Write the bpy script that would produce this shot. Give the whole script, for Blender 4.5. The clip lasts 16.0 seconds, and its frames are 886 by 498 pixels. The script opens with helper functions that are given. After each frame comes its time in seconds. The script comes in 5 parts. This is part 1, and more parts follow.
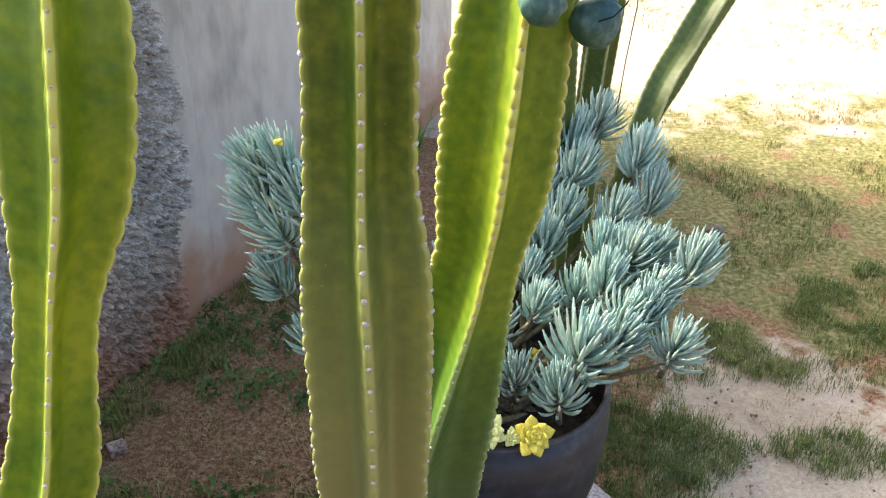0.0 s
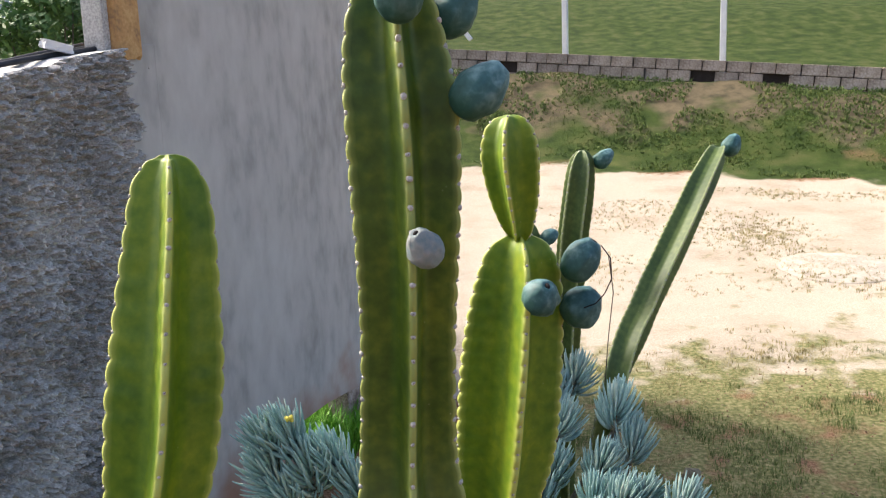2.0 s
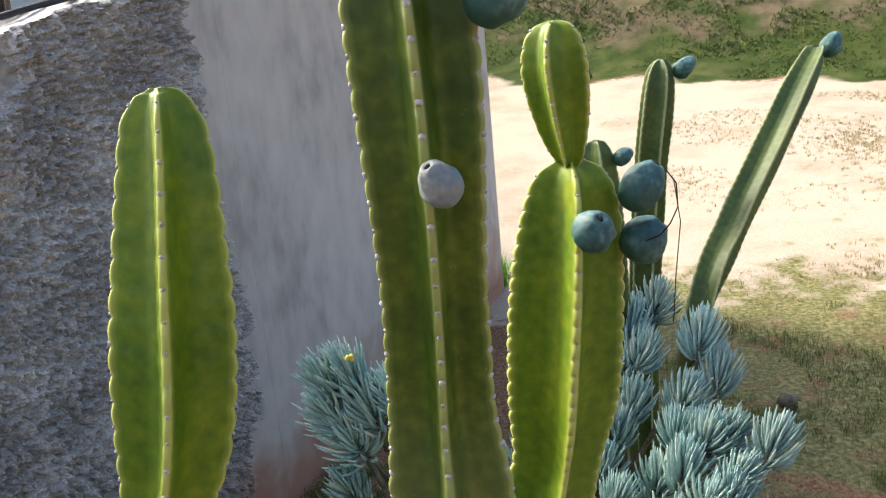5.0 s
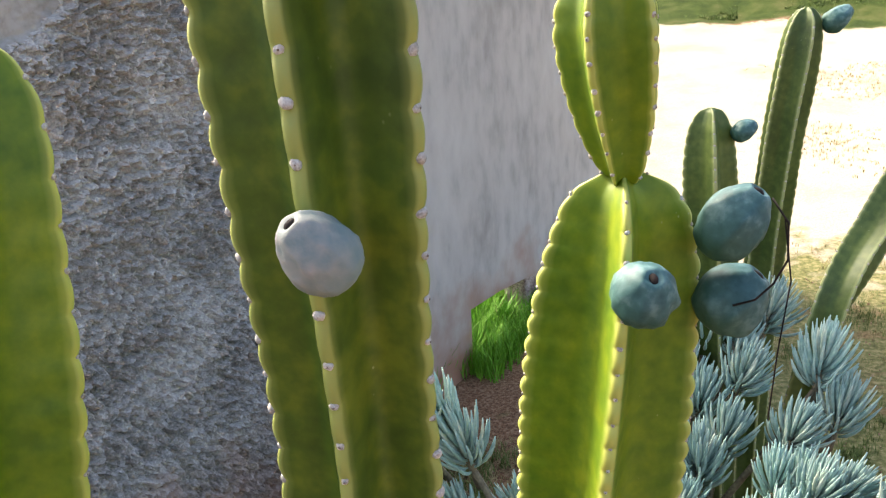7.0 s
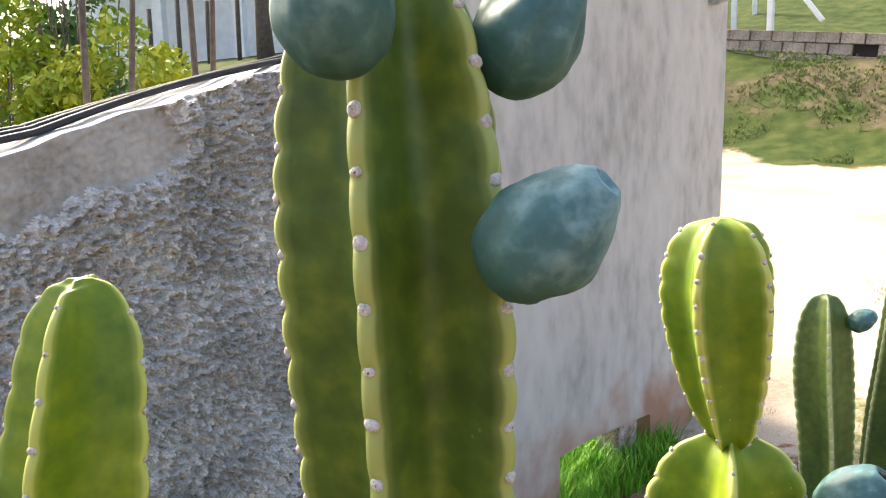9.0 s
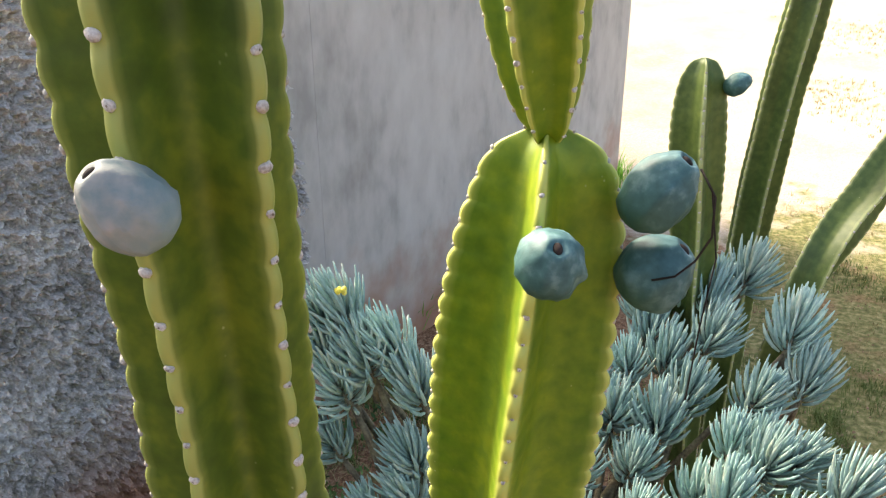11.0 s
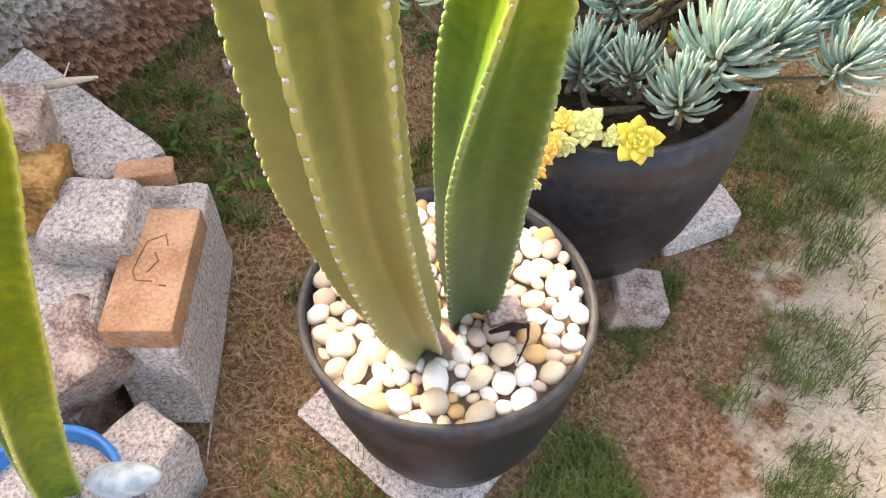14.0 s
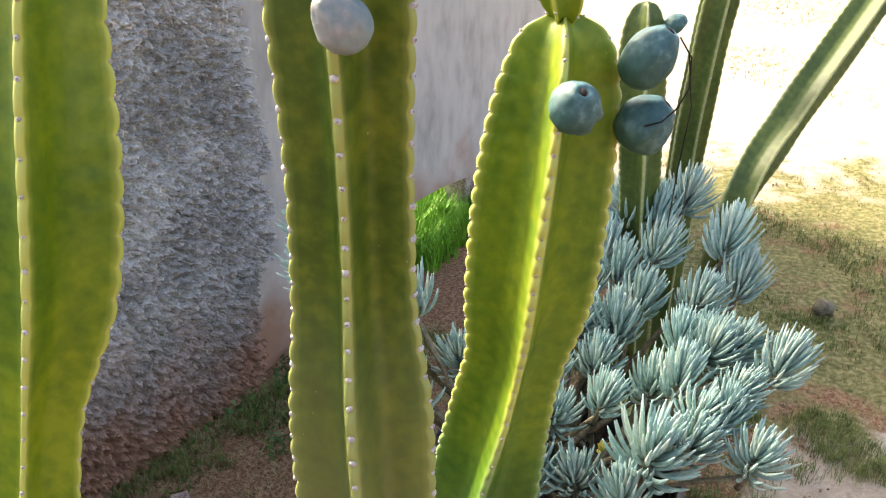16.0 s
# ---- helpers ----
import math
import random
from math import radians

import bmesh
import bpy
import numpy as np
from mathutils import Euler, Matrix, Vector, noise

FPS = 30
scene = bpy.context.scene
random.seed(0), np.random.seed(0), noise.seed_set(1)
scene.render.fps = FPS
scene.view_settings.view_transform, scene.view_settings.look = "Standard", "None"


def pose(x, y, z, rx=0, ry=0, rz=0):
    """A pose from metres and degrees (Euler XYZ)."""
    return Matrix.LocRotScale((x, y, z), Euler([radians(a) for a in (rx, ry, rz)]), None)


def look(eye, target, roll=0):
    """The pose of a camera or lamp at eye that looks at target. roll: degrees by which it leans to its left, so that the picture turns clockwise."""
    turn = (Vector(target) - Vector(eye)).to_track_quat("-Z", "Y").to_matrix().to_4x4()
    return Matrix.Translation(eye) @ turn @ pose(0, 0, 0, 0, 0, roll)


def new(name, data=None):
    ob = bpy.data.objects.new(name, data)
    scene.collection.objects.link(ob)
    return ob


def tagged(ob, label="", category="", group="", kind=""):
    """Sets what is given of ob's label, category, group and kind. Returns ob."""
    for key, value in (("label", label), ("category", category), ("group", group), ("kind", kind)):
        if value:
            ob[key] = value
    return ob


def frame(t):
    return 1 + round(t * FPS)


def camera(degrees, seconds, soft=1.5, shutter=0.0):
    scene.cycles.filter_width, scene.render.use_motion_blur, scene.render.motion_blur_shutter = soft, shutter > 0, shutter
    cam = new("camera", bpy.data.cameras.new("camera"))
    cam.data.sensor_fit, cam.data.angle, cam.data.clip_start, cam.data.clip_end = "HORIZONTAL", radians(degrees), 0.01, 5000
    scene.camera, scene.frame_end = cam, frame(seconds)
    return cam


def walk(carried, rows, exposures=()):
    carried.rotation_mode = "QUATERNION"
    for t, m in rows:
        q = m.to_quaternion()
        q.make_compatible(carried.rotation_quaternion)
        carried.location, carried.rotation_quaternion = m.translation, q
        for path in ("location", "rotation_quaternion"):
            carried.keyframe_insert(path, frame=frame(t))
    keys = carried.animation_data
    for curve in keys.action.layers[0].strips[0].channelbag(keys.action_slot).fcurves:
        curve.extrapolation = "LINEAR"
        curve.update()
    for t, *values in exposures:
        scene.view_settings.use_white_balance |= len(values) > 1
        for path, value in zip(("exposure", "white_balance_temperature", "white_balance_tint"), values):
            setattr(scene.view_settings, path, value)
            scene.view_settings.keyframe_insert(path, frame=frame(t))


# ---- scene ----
cam = camera(56.0, 16.0, soft=1.2)
PATH = [
    (0, (0.102, 0.064, 1.572), (0.031, 1.836, 0.647), 0.5),
    (0.5, (0.072, 0.038, 1.579), (0.006, 1.869, 0.777), -0.5),
    (1, (0.056, -0.003, 1.617), (-0.007, 1.923, 1.082), -1.3),
    (1.5, (0.05, -0.039, 1.625), (0.142, 1.899, 1.14), -1.5),
    (2, (0.037, -0.084, 1.645), (0.065, 1.886, 1.298), -2.1),
    (2.5, (0.032, -0.112, 1.657), (0.074, 1.871, 1.399), -2.5),
    (3, (0.027, -0.125, 1.66), (0.046, 1.86, 1.42), -2.5),
    (3.5, (0.027, -0.115, 1.653), (0.142, 1.859, 1.356), -2.9),
    (4, (0.02, -0.1, 1.644), (0.118, 1.863, 1.274), -3.6),
    (4.5, (0.033, -0.098, 1.638), (0.039, 1.849, 1.182), -3.4),
    (4.7, (0.056, -0.058, 1.636), (-0.032, 1.88, 1.152), -4.7),
    (6.8, (0.17, 0.324, 1.62), (-0.331, 2.155, 0.991), -3.5),
    (7, (0.164, 0.332, 1.628), (-0.323, 2.162, 0.987), -4.0),
    (7.5, (0.159, 0.358, 1.668), (-0.512, 2.167, 1.141), -3.1),
    (8, (0.152, 0.373, 1.698), (-0.573, 2.21, 1.385), -2.6),
    (8.2, (0.153, 0.374, 1.71), (-0.587, 2.213, 1.448), -2.5),
    (10.3, (0.193, 0.363, 1.661), (-0.434, 2.174, 1.09), 0.1),
    (10.5, (0.204, 0.367, 1.65), (-0.397, 2.184, 1.07), -0.5),
    (11, (0.221, 0.388, 1.628), (-0.280, 2.151, 0.829), -0.2),
    (11.5, (0.224, 0.393, 1.617), (-0.327, 2.124, 0.779), -0.9),
    (12, (0.232, 0.381, 1.586), (-0.284, 2.014, 0.554), -0.5),
    (12.5, (0.234, 0.367, 1.548), (-0.215, 1.896, 0.34), 0.3),
    (13, (0.235, 0.355, 1.514), (-0.196, 1.716, 0.113), -0.2),
    (13.5, (0.231, 0.34, 1.491), (-0.121, 1.617, -0.008), 1.8),
    (14, (0.23, 0.322, 1.477), (-0.168, 1.469, -0.112), -2.1),
    (14.5, (0.249, 0.312, 1.513), (-0.168, 1.725, 0.162), 0.1),
    (15, (0.256, 0.278, 1.539), (-0.189, 1.85, 0.387), 0.6),
    (15.5, (0.194, 0.23, 1.567), (-0.231, 1.948, 0.637), 0.8),
    (16, (0.173, 0.175, 1.599), (-0.156, 1.962, 0.763), -0.2),
]
EXPOSURES = [(0.0, 2.27, 7400, 10), (0.5, 2.2, 7300, 10), (1.0, 1.68, 7000, 10), (2.0, 1.45, 6600, 10), (3.5, 1.42, 6800, 10), (4.5, 1.48, 6700, 10), (7.0, 2.06, 7200, 10), (8.0, 2.27, 7200, 10), (10.5, 2.08, 7400, 10), (12.0, 2.58, 7800, 10), (13.0, 2.95, 8500, 15), (14.0, 2.95, 9200, 14), (14.5, 3.02, 9300, 16), (15.0, 2.82, 8900, 14), (15.5, 2.86, 7900, 22), (16.0, 2.32, 7600, 13)]
walk(cam, [(t, look(eye, target, roll)) for t, eye, target, roll in PATH], EXPOSURES)

# ---- world, sun ----
SUN = Vector((-0.75, 0.45, 0.74)).normalized()
world = bpy.data.worlds.new("sky")
scene.world = world
world.use_nodes = True
wn = world.node_tree.nodes
sky = wn.new("ShaderNodeTexSky")
sky.sky_type, sky.sun_disc = "NISHITA", False
sky.sun_elevation, sky.sun_rotation = math.asin(SUN.z), math.atan2(SUN.x, SUN.y)
sky.air_density, sky.dust_density = 0.8, 5.0
wn["Background"].inputs[1].default_value = 0.15
world.node_tree.links.new(sky.outputs[0], wn["Background"].inputs[0])
lamp = bpy.data.lights.new("sun", "SUN")
lamp.energy, lamp.angle, lamp.color = 2.4, radians(11.0), (1.0, 0.93, 0.82)
new("sun", lamp).matrix_world = look(SUN * 60, (0, 0, 0))


# ---- materials ----
def material(name, colours, scale=8.0, detail=6.0, rough=0.8, bump=0.3, fine=60.0, dist=0.004, stretch=(1, 1, 1), vary=0.0, spec=0.3, coat=0.0, object_space=True, span=(0.36, 0.64)):
    """A noise-mixed surface: colours along a ramp by coarse noise, broken by fine noise, with relief."""
    m = bpy.data.materials.new(name)
    m.use_nodes = True
    n, l = m.node_tree.nodes, m.node_tree.links
    b = n["Principled BSDF"]
    tc = n.new("ShaderNodeTexCoord")
    mp = n.new("ShaderNodeMapping")
    mp.inputs["Scale"].default_value = stretch
    l.new(tc.outputs["Object" if object_space else "Generated"], mp.inputs[0])
    a, f = n.new("ShaderNodeTexNoise"), n.new("ShaderNodeTexNoise")
    a.inputs["Scale"].default_value, a.inputs["Detail"].default_value = scale, detail
    f.inputs["Scale"].default_value, f.inputs["Detail"].default_value = fine, 4
    mix = n.new("ShaderNodeMath")
    mix.operation = "MULTIPLY_ADD"
    mix.inputs[1].default_value, mix.inputs[2].default_value = 0.45, 0.0
    add = n.new("ShaderNodeMath")
    add.operation = "MULTIPLY_ADD"
    add.inputs[1].default_value = 0.55
    for t in (a, f):
        l.new(mp.outputs[0], t.inputs["Vector"])
    l.new(f.outputs[0], mix.inputs[0])
    l.new(a.outputs[0], add.inputs[0])
    l.new(mix.outputs[0], add.inputs[2])
    r = n.new("ShaderNodeValToRGB")
    e = r.color_ramp.elements
    while len(e) < len(colours):
        e.new(0.5)
    for i, c in enumerate(colours):
        e[i].position = span[0] + (span[1] - span[0]) * i / max(1, len(colours) - 1)
        e[i].color = (*c, 1)
    l.new(add.outputs[0], r.inputs[0])
    out = r.outputs[0]
    if vary:
        oi = n.new("ShaderNodeObjectInfo")
        h = n.new("ShaderNodeHueSaturation")
        mr = n.new("ShaderNodeMapRange")
        mr.inputs[3].default_value, mr.inputs[4].default_value = 1 - vary, 1 + vary
        l.new(oi.outputs["Random"], mr.inputs[0])
        l.new(mr.outputs[0], h.inputs["Value"])
        l.new(out, h.inputs["Color"])
        out = h.outputs[0]
    l.new(out, b.inputs["Base Color"])
    b.inputs["Roughness"].default_value = rough
    b.inputs["Specular IOR Level"].default_value = spec
    b.inputs["Coat Weight"].default_value = coat
    if bump:
        bp = n.new("ShaderNodeBump")
        bp.inputs["Strength"].default_value, bp.inputs["Distance"].default_value = bump, dist
        l.new(add.outputs[0], bp.inputs["Height"])
        l.new(bp.outputs[0], b.inputs["Normal"])
    return m


def stem_material(name, flesh, ridge, seam):
    """Cactus skin: flesh on the flanks, paler on the ridge of each rib, with specks and a waxy gloss."""
    m = material(name, flesh, scale=9, fine=70, rough=0.48, bump=0.10, dist=0.002, spec=0.32)
    n, l = m.node_tree.nodes, m.node_tree.links
    b = n["Principled BSDF"]
    base = b.inputs["Base Color"].links[0].from_socket
    at = n.new("ShaderNodeAttribute")
    at.attribute_name = "ridge"
    mx = n.new("ShaderNodeMix")
    mx.data_type = "RGBA"
    mx.inputs["B"].default_value = (*ridge, 1)
    l.new(at.outputs["Fac"], mx.inputs["Factor"])
    l.new(base, mx.inputs["A"])
    at2 = n.new("ShaderNodeAttribute")
    at2.attribute_name = "corky"
    mx2 = n.new("ShaderNodeMix")
    mx2.data_type = "RGBA"
    mx2.inputs["B"].default_value = (*seam, 1)
    l.new(at2.outputs["Fac"], mx2.inputs["Factor"])
    l.new(mx.outputs["Result"], mx2.inputs["A"])
    # the stem is a deeper green below a set height
    at3, mx4 = n.new("ShaderNodeAttribute"), n.new("ShaderNodeMix")
    at3.attribute_name = "base_tone"
    mx4.data_type, mx4.blend_type = "RGBA", "MULTIPLY"
    mx4.inputs["B"].default_value = (0.42, 0.64, 0.9, 1)
    l.new(at3.outputs["Fac"], mx4.inputs["Factor"])
    l.new(mx2.outputs["Result"], mx4.inputs["A"])
    mx2 = mx4
    # pale scratches and specks
    tc, vo, rp = n.new("ShaderNodeTexCoord"), n.new("ShaderNodeTexVoronoi"), n.new("ShaderNodeValToRGB")
    mp = n.new("ShaderNodeMapping")
    mp.inputs["Scale"].default_value = (1.3, 1.3, 1)
    vo.inputs["Scale"].default_value = 85
    rp.color_ramp.elements[0].position, rp.color_ramp.elements[0].color = 0.03, (0.6, 0.6, 0.6, 1)
    rp.color_ramp.elements[1].position, rp.color_ramp.elements[1].color = 0.10, (0, 0, 0, 1)
    l.new(tc.outputs["Object"], mp.inputs[0])
    l.new(mp.outputs[0], vo.inputs["Vector"])
    l.new(vo.outputs["Distance"], rp.inputs[0])
    mask = n.new("ShaderNodeTexNoise")
    mask.inputs["Scale"].default_value = 14
    l.new(tc.outputs["Object"], mask.inputs["Vector"])
    gate = n.new("ShaderNodeMapRange")
    gate.inputs[1].default_value, gate.inputs[2].default_value = 0.55, 0.68
    l.new(mask.outputs[0], gate.inputs[0])
    mul = n.new("ShaderNodeMath")
    mul.operation = "MULTIPLY"
    l.new(rp.outputs[0], mul.inputs[0])
    l.new(gate.outputs[0], mul.inputs[1])
    mx3 = n.new("ShaderNodeMix")
    mx3.data_type = "RGBA"
    mx3.inputs["B"].default_value = (0.42, 0.45, 0.30, 1)
    l.new(mul.outputs[0], mx3.inputs["Factor"])
    l.new(mx2.outputs["Result"], mx3.inputs["A"])
    l.new(mx3.outputs["Result"], b.inputs["Base Color"])
    return m


M_STEM_DARK = stem_material("stem_dark_green", [(0.029, 0.060, 0.006), (0.055, 0.098, 0.009), (0.115, 0.152, 0.013)], (0.32, 0.35, 0.10), (0.21, 0.215, 0.085))
M_STEM_LIME = stem_material("stem_lime_green", [(0.056, 0.120, 0.005), (0.102, 0.170, 0.007), (0.175, 0.232, 0.010)], (0.48, 0.50, 0.13), (0.13, 0.135, 0.06))
M_STEM_FAR = stem_material("stem_grey_green", [(0.034, 0.062, 0.013), (0.056, 0.092, 0.019), (0.09, 0.128, 0.03)], (0.36, 0.40, 0.18), (0.13, 0.13, 0.07))
M_AREOLE = material("areole_wool", [(0.26, 0.24, 0.22), (0.54, 0.52, 0.49)], 200, fine=900, rough=0.95)
M_AREOLE_HEART = material("areole_heart", [(0.10, 0.075, 0.06), (0.22, 0.18, 0.15)], 300, fine=900, rough=0.95)
M_FRUIT = material("fruit_blue_bloom", [(0.020, 0.072, 0.074), (0.045, 0.118, 0.125), (0.15, 0.26, 0.265)], 26, fine=120, rough=0.55, bump=0.35, dist=0.003, vary=0.12)
M_FRUIT_GREY = material("fruit_grey_withered", [(0.12, 0.17, 0.18), (0.20, 0.22, 0.215), (0.29, 0.27, 0.25)], 30, fine=150, rough=0.7, bump=0.5, dist=0.004)
for m in (M_FRUIT, M_FRUIT_GREY):
    # green near the stalk, more waxy bloom towards the free end
    n, l = m.node_tree.nodes, m.node_tree.links
    b = n["Principled BSDF"]
    base = b.inputs["Base Color"].links[0].from_socket
    at, mr, mx = n.new("ShaderNodeAttribute"), n.new("ShaderNodeMapRange"), n.new("ShaderNodeMix")
    at.attribute_name = "tip"
    l.new(at.outputs["Fac"], mr.inputs[0])
    mr.inputs[1].default_value, mr.inputs[2].default_value, mr.inputs[3].default_value, mr.inputs[4].default_value = 0.1, 0.75, 0.75, 0.0
    mx.data_type = "RGBA"
    mx.inputs["B"].default_value = (0.022, 0.072, 0.036, 1) if m is M_FRUIT else (0.16, 0.24, 0.25, 1)
    l.new(mr.outputs[0], mx.inputs["Factor"])
    l.new(base, mx.inputs["A"])
    l.new(mx.outputs["Result"], b.inputs["Base Color"])
M_DARK = material("dark_scar", [(0.010, 0.008, 0.007), (0.03, 0.02, 0.018)], 120, rough=0.9)
M_LEAF = material("senecio_leaf_blue", [(0.165, 0.285, 0.265), (0.25, 0.38, 0.35), (0.37, 0.48, 0.42)], 18, fine=120, rough=0.6, bump=0.1, vary=0.18)
M_LEAF_TIP = material("senecio_leaf_pale", [(0.26, 0.38, 0.34), (0.36, 0.46, 0.40), (0.50, 0.56, 0.44)], 18, fine=120, rough=0.6, bump=0.1, vary=0.15)
M_WOOD = material("woody_branch", [(0.06, 0.05, 0.035), (0.14, 0.12, 0.08), (0.22, 0.2, 0.13)], 40, fine=200, bump=0.6)
M_SEDUM = material("sedum_yellow", [(0.32, 0.34, 0.06), (0.60, 0.50, 0.06), (0.72, 0.62, 0.16)], 30, rough=0.45, bump=0.05, vary=0.1)
M_SEDUM_GREEN = material("sedum_pale_green", [(0.34, 0.42, 0.12), (0.52, 0.54, 0.22), (0.68, 0.66, 0.36)], 30, rough=0.45, bump=0.05, vary=0.1)
M_SEDUM_ORANGE = material("sedum_orange", [(0.55, 0.28, 0.04), (0.75, 0.45, 0.08), (0.80, 0.62, 0.30)], 30, rough=0.45, bump=0.05, vary=0.1)
M_POT = material("black_glazed_pot", [(0.010, 0.011, 0.017), (0.018, 0.020, 0.028), (0.042, 0.044, 0.055)], 5, fine=40, rough=0.42, bump=0.08, spec=0.35)
M_POT_RIM = material("worn_pot_rim", [(0.03, 0.03, 0.033), (0.07, 0.07, 0.07)], 40, rough=0.6)
M_SOIL = material("dark_potting_soil", [(0.008, 0.006, 0.004), (0.02, 0.015, 0.01), (0.05, 0.04, 0.025)], 40, fine=220, rough=1, bump=1.0, dist=0.012)
M_PEBBLES = [material("pebble_white", [(0.58, 0.53, 0.46), (0.74, 0.70, 0.64), (0.84, 0.82, 0.78)], 20, rough=0.5, bump=0.06, vary=0.1),
             material("pebble_cream", [(0.52, 0.40, 0.26), (0.66, 0.54, 0.38), (0.76, 0.67, 0.54)], 20, rough=0.5, bump=0.06, vary=0.14),
             material("pebble_pink", [(0.40, 0.29, 0.22), (0.52, 0.40, 0.33), (0.62, 0.52, 0.45)], 24, rough=0.55, bump=0.06, vary=0.14),
             material("pebble_ochre", [(0.45, 0.26, 0.10), (0.58, 0.37, 0.17), (0.68, 0.50, 0.30)], 24, rough=0.5, bump=0.06, vary=0.12)]
M_GRANITE = material("granite_speckled", [(0.16, 0.135, 0.13), (0.40, 0.355, 0.34), (0.50, 0.455, 0.435), (0.66, 0.62, 0.595)], 130, fine=420, rough=0.85, bump=0.6, dist=0.004, vary=0.12, span=(0.39, 0.61))
M_GRANITE_PINK = material("granite_pink", [(0.17, 0.11, 0.095), (0.36, 0.27, 0.235), (0.50, 0.41, 0.365)], 22, fine=160, rough=0.85, bump=0.6, dist=0.006, span=(0.40, 0.60))
M_ROCK_ORANGE = material("iron_stained_rock", [(0.07, 0.045, 0.03), (0.32, 0.16, 0.05), (0.5, 0.3, 0.12)], 16, fine=90, rough=0.85, bump=0.9, dist=0.012)
M_BRICK = material("fired_clay_brick", [(0.30, 0.15, 0.085), (0.42, 0.235, 0.145), (0.52, 0.33, 0.225)], 12, fine=150, rough=0.9, bump=0.4, dist=0.003)
M_BRICK_DARK = material("brick_scratch", [(0.16, 0.07, 0.04), (0.26, 0.12, 0.07)], 60, rough=0.95)
M_PLASTER = material("smooth_grey_plaster", [(0.33, 0.31, 0.285), (0.46, 0.436, 0.405), (0.53, 0.506, 0.472)], 2.6, fine=14, rough=0.9, bump=0.15, dist=0.004, stretch=(1, 1, 0.55))
M_MORTAR = material("rough_cast_mortar", [(0.27, 0.254, 0.234), (0.44, 0.416, 0.386), (0.63, 0.60, 0.56)], 5, fine=150, rough=0.95, bump=0.9, dist=0.008, span=(0.38, 0.62))
M_BAND = material("smooth_dirty_render", [(0.20, 0.18, 0.155), (0.30, 0.275, 0.245), (0.38, 0.355, 0.325)], 7, fine=60, rough=0.95, bump=0.5, dist=0.004)
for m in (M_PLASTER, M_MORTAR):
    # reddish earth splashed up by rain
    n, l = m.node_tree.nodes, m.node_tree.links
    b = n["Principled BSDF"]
    base_tone = b.inputs["Base Color"].links[0].from_socket
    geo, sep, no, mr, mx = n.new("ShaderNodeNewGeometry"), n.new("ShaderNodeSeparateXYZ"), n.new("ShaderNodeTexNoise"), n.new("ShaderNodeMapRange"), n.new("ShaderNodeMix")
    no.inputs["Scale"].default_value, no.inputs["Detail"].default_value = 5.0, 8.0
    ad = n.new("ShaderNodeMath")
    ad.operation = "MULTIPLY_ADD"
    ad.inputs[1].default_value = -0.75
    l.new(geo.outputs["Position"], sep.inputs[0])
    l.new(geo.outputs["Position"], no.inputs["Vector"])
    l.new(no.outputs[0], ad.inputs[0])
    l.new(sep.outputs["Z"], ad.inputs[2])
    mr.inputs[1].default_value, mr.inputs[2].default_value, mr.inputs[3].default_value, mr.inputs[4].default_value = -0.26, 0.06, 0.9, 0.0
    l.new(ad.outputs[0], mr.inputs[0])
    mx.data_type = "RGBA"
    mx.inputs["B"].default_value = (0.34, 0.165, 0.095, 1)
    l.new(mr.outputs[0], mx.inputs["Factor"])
    l.new(base_tone, mx.inputs["A"])
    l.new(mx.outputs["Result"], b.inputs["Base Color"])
M_WALLTOP = material("pale_mortar_cap", [(0.40, 0.39, 0.38), (0.6, 0.58, 0.56)], 20, rough=0.9, bump=0.5)
M_HOSE = material("black_hose", [(0.012, 0.012, 0.014), (0.03, 0.03, 0.034)], 20, rough=0.5)
M_BLOCK = material("concrete_block", [(0.14, 0.11, 0.09), (0.25, 0.205, 0.17), (0.38, 0.33, 0.29)], 3, fine=30, rough=0.95, bump=0.4, vary=0.18)
M_COVER = material("sandy_concrete", [(0.29, 0.25, 0.20), (0.37, 0.325, 0.265), (0.44, 0.40, 0.335)], 6, fine=40, rough=0.95, bump=0.3)
M_WHITE = material("white_paint", [(0.62, 0.61, 0.60), (0.78, 0.77, 0.76)], 6, rough=0.7, bump=0.1)
M_TILE = material("clay_roof_tile", [(0.22, 0.09, 0.05), (0.4, 0.2, 0.12)], 20, rough=0.9, bump=0.3)
M_ORANGE_CLAY = material("orange_clay_core", [(0.30, 0.18, 0.09), (0.48, 0.27, 0.11), (0.58, 0.36, 0.16)], 14, fine=90, rough=0.9, bump=0.6, dist=0.008)
M_GRASS = material("grass_blade", [(0.052, 0.092, 0.016), (0.09, 0.135, 0.028), (0.16, 0.185, 0.05)], 1.4, fine=14, rough=0.7, bump=0)
M_GRASS_DRY = material("dry_grass_blade", [(0.18, 0.15, 0.06), (0.30, 0.25, 0.11), (0.40, 0.34, 0.18)], 3, fine=25, rough=0.8, bump=0)
M_GRASS_BRIGHT = material("bright_grass_blade", [(0.07, 0.22, 0.012), (0.12, 0.32, 0.02), (0.18, 0.40, 0.03)], 6, fine=40, rough=0.6, bump=0)
M_SHRUB = material("shrub_leaf_lime", [(0.07, 0.15, 0.012), (0.21, 0.27, 0.016), (0.44, 0.42, 0.03)], 1.8, fine=9, rough=0.6, bump=0)
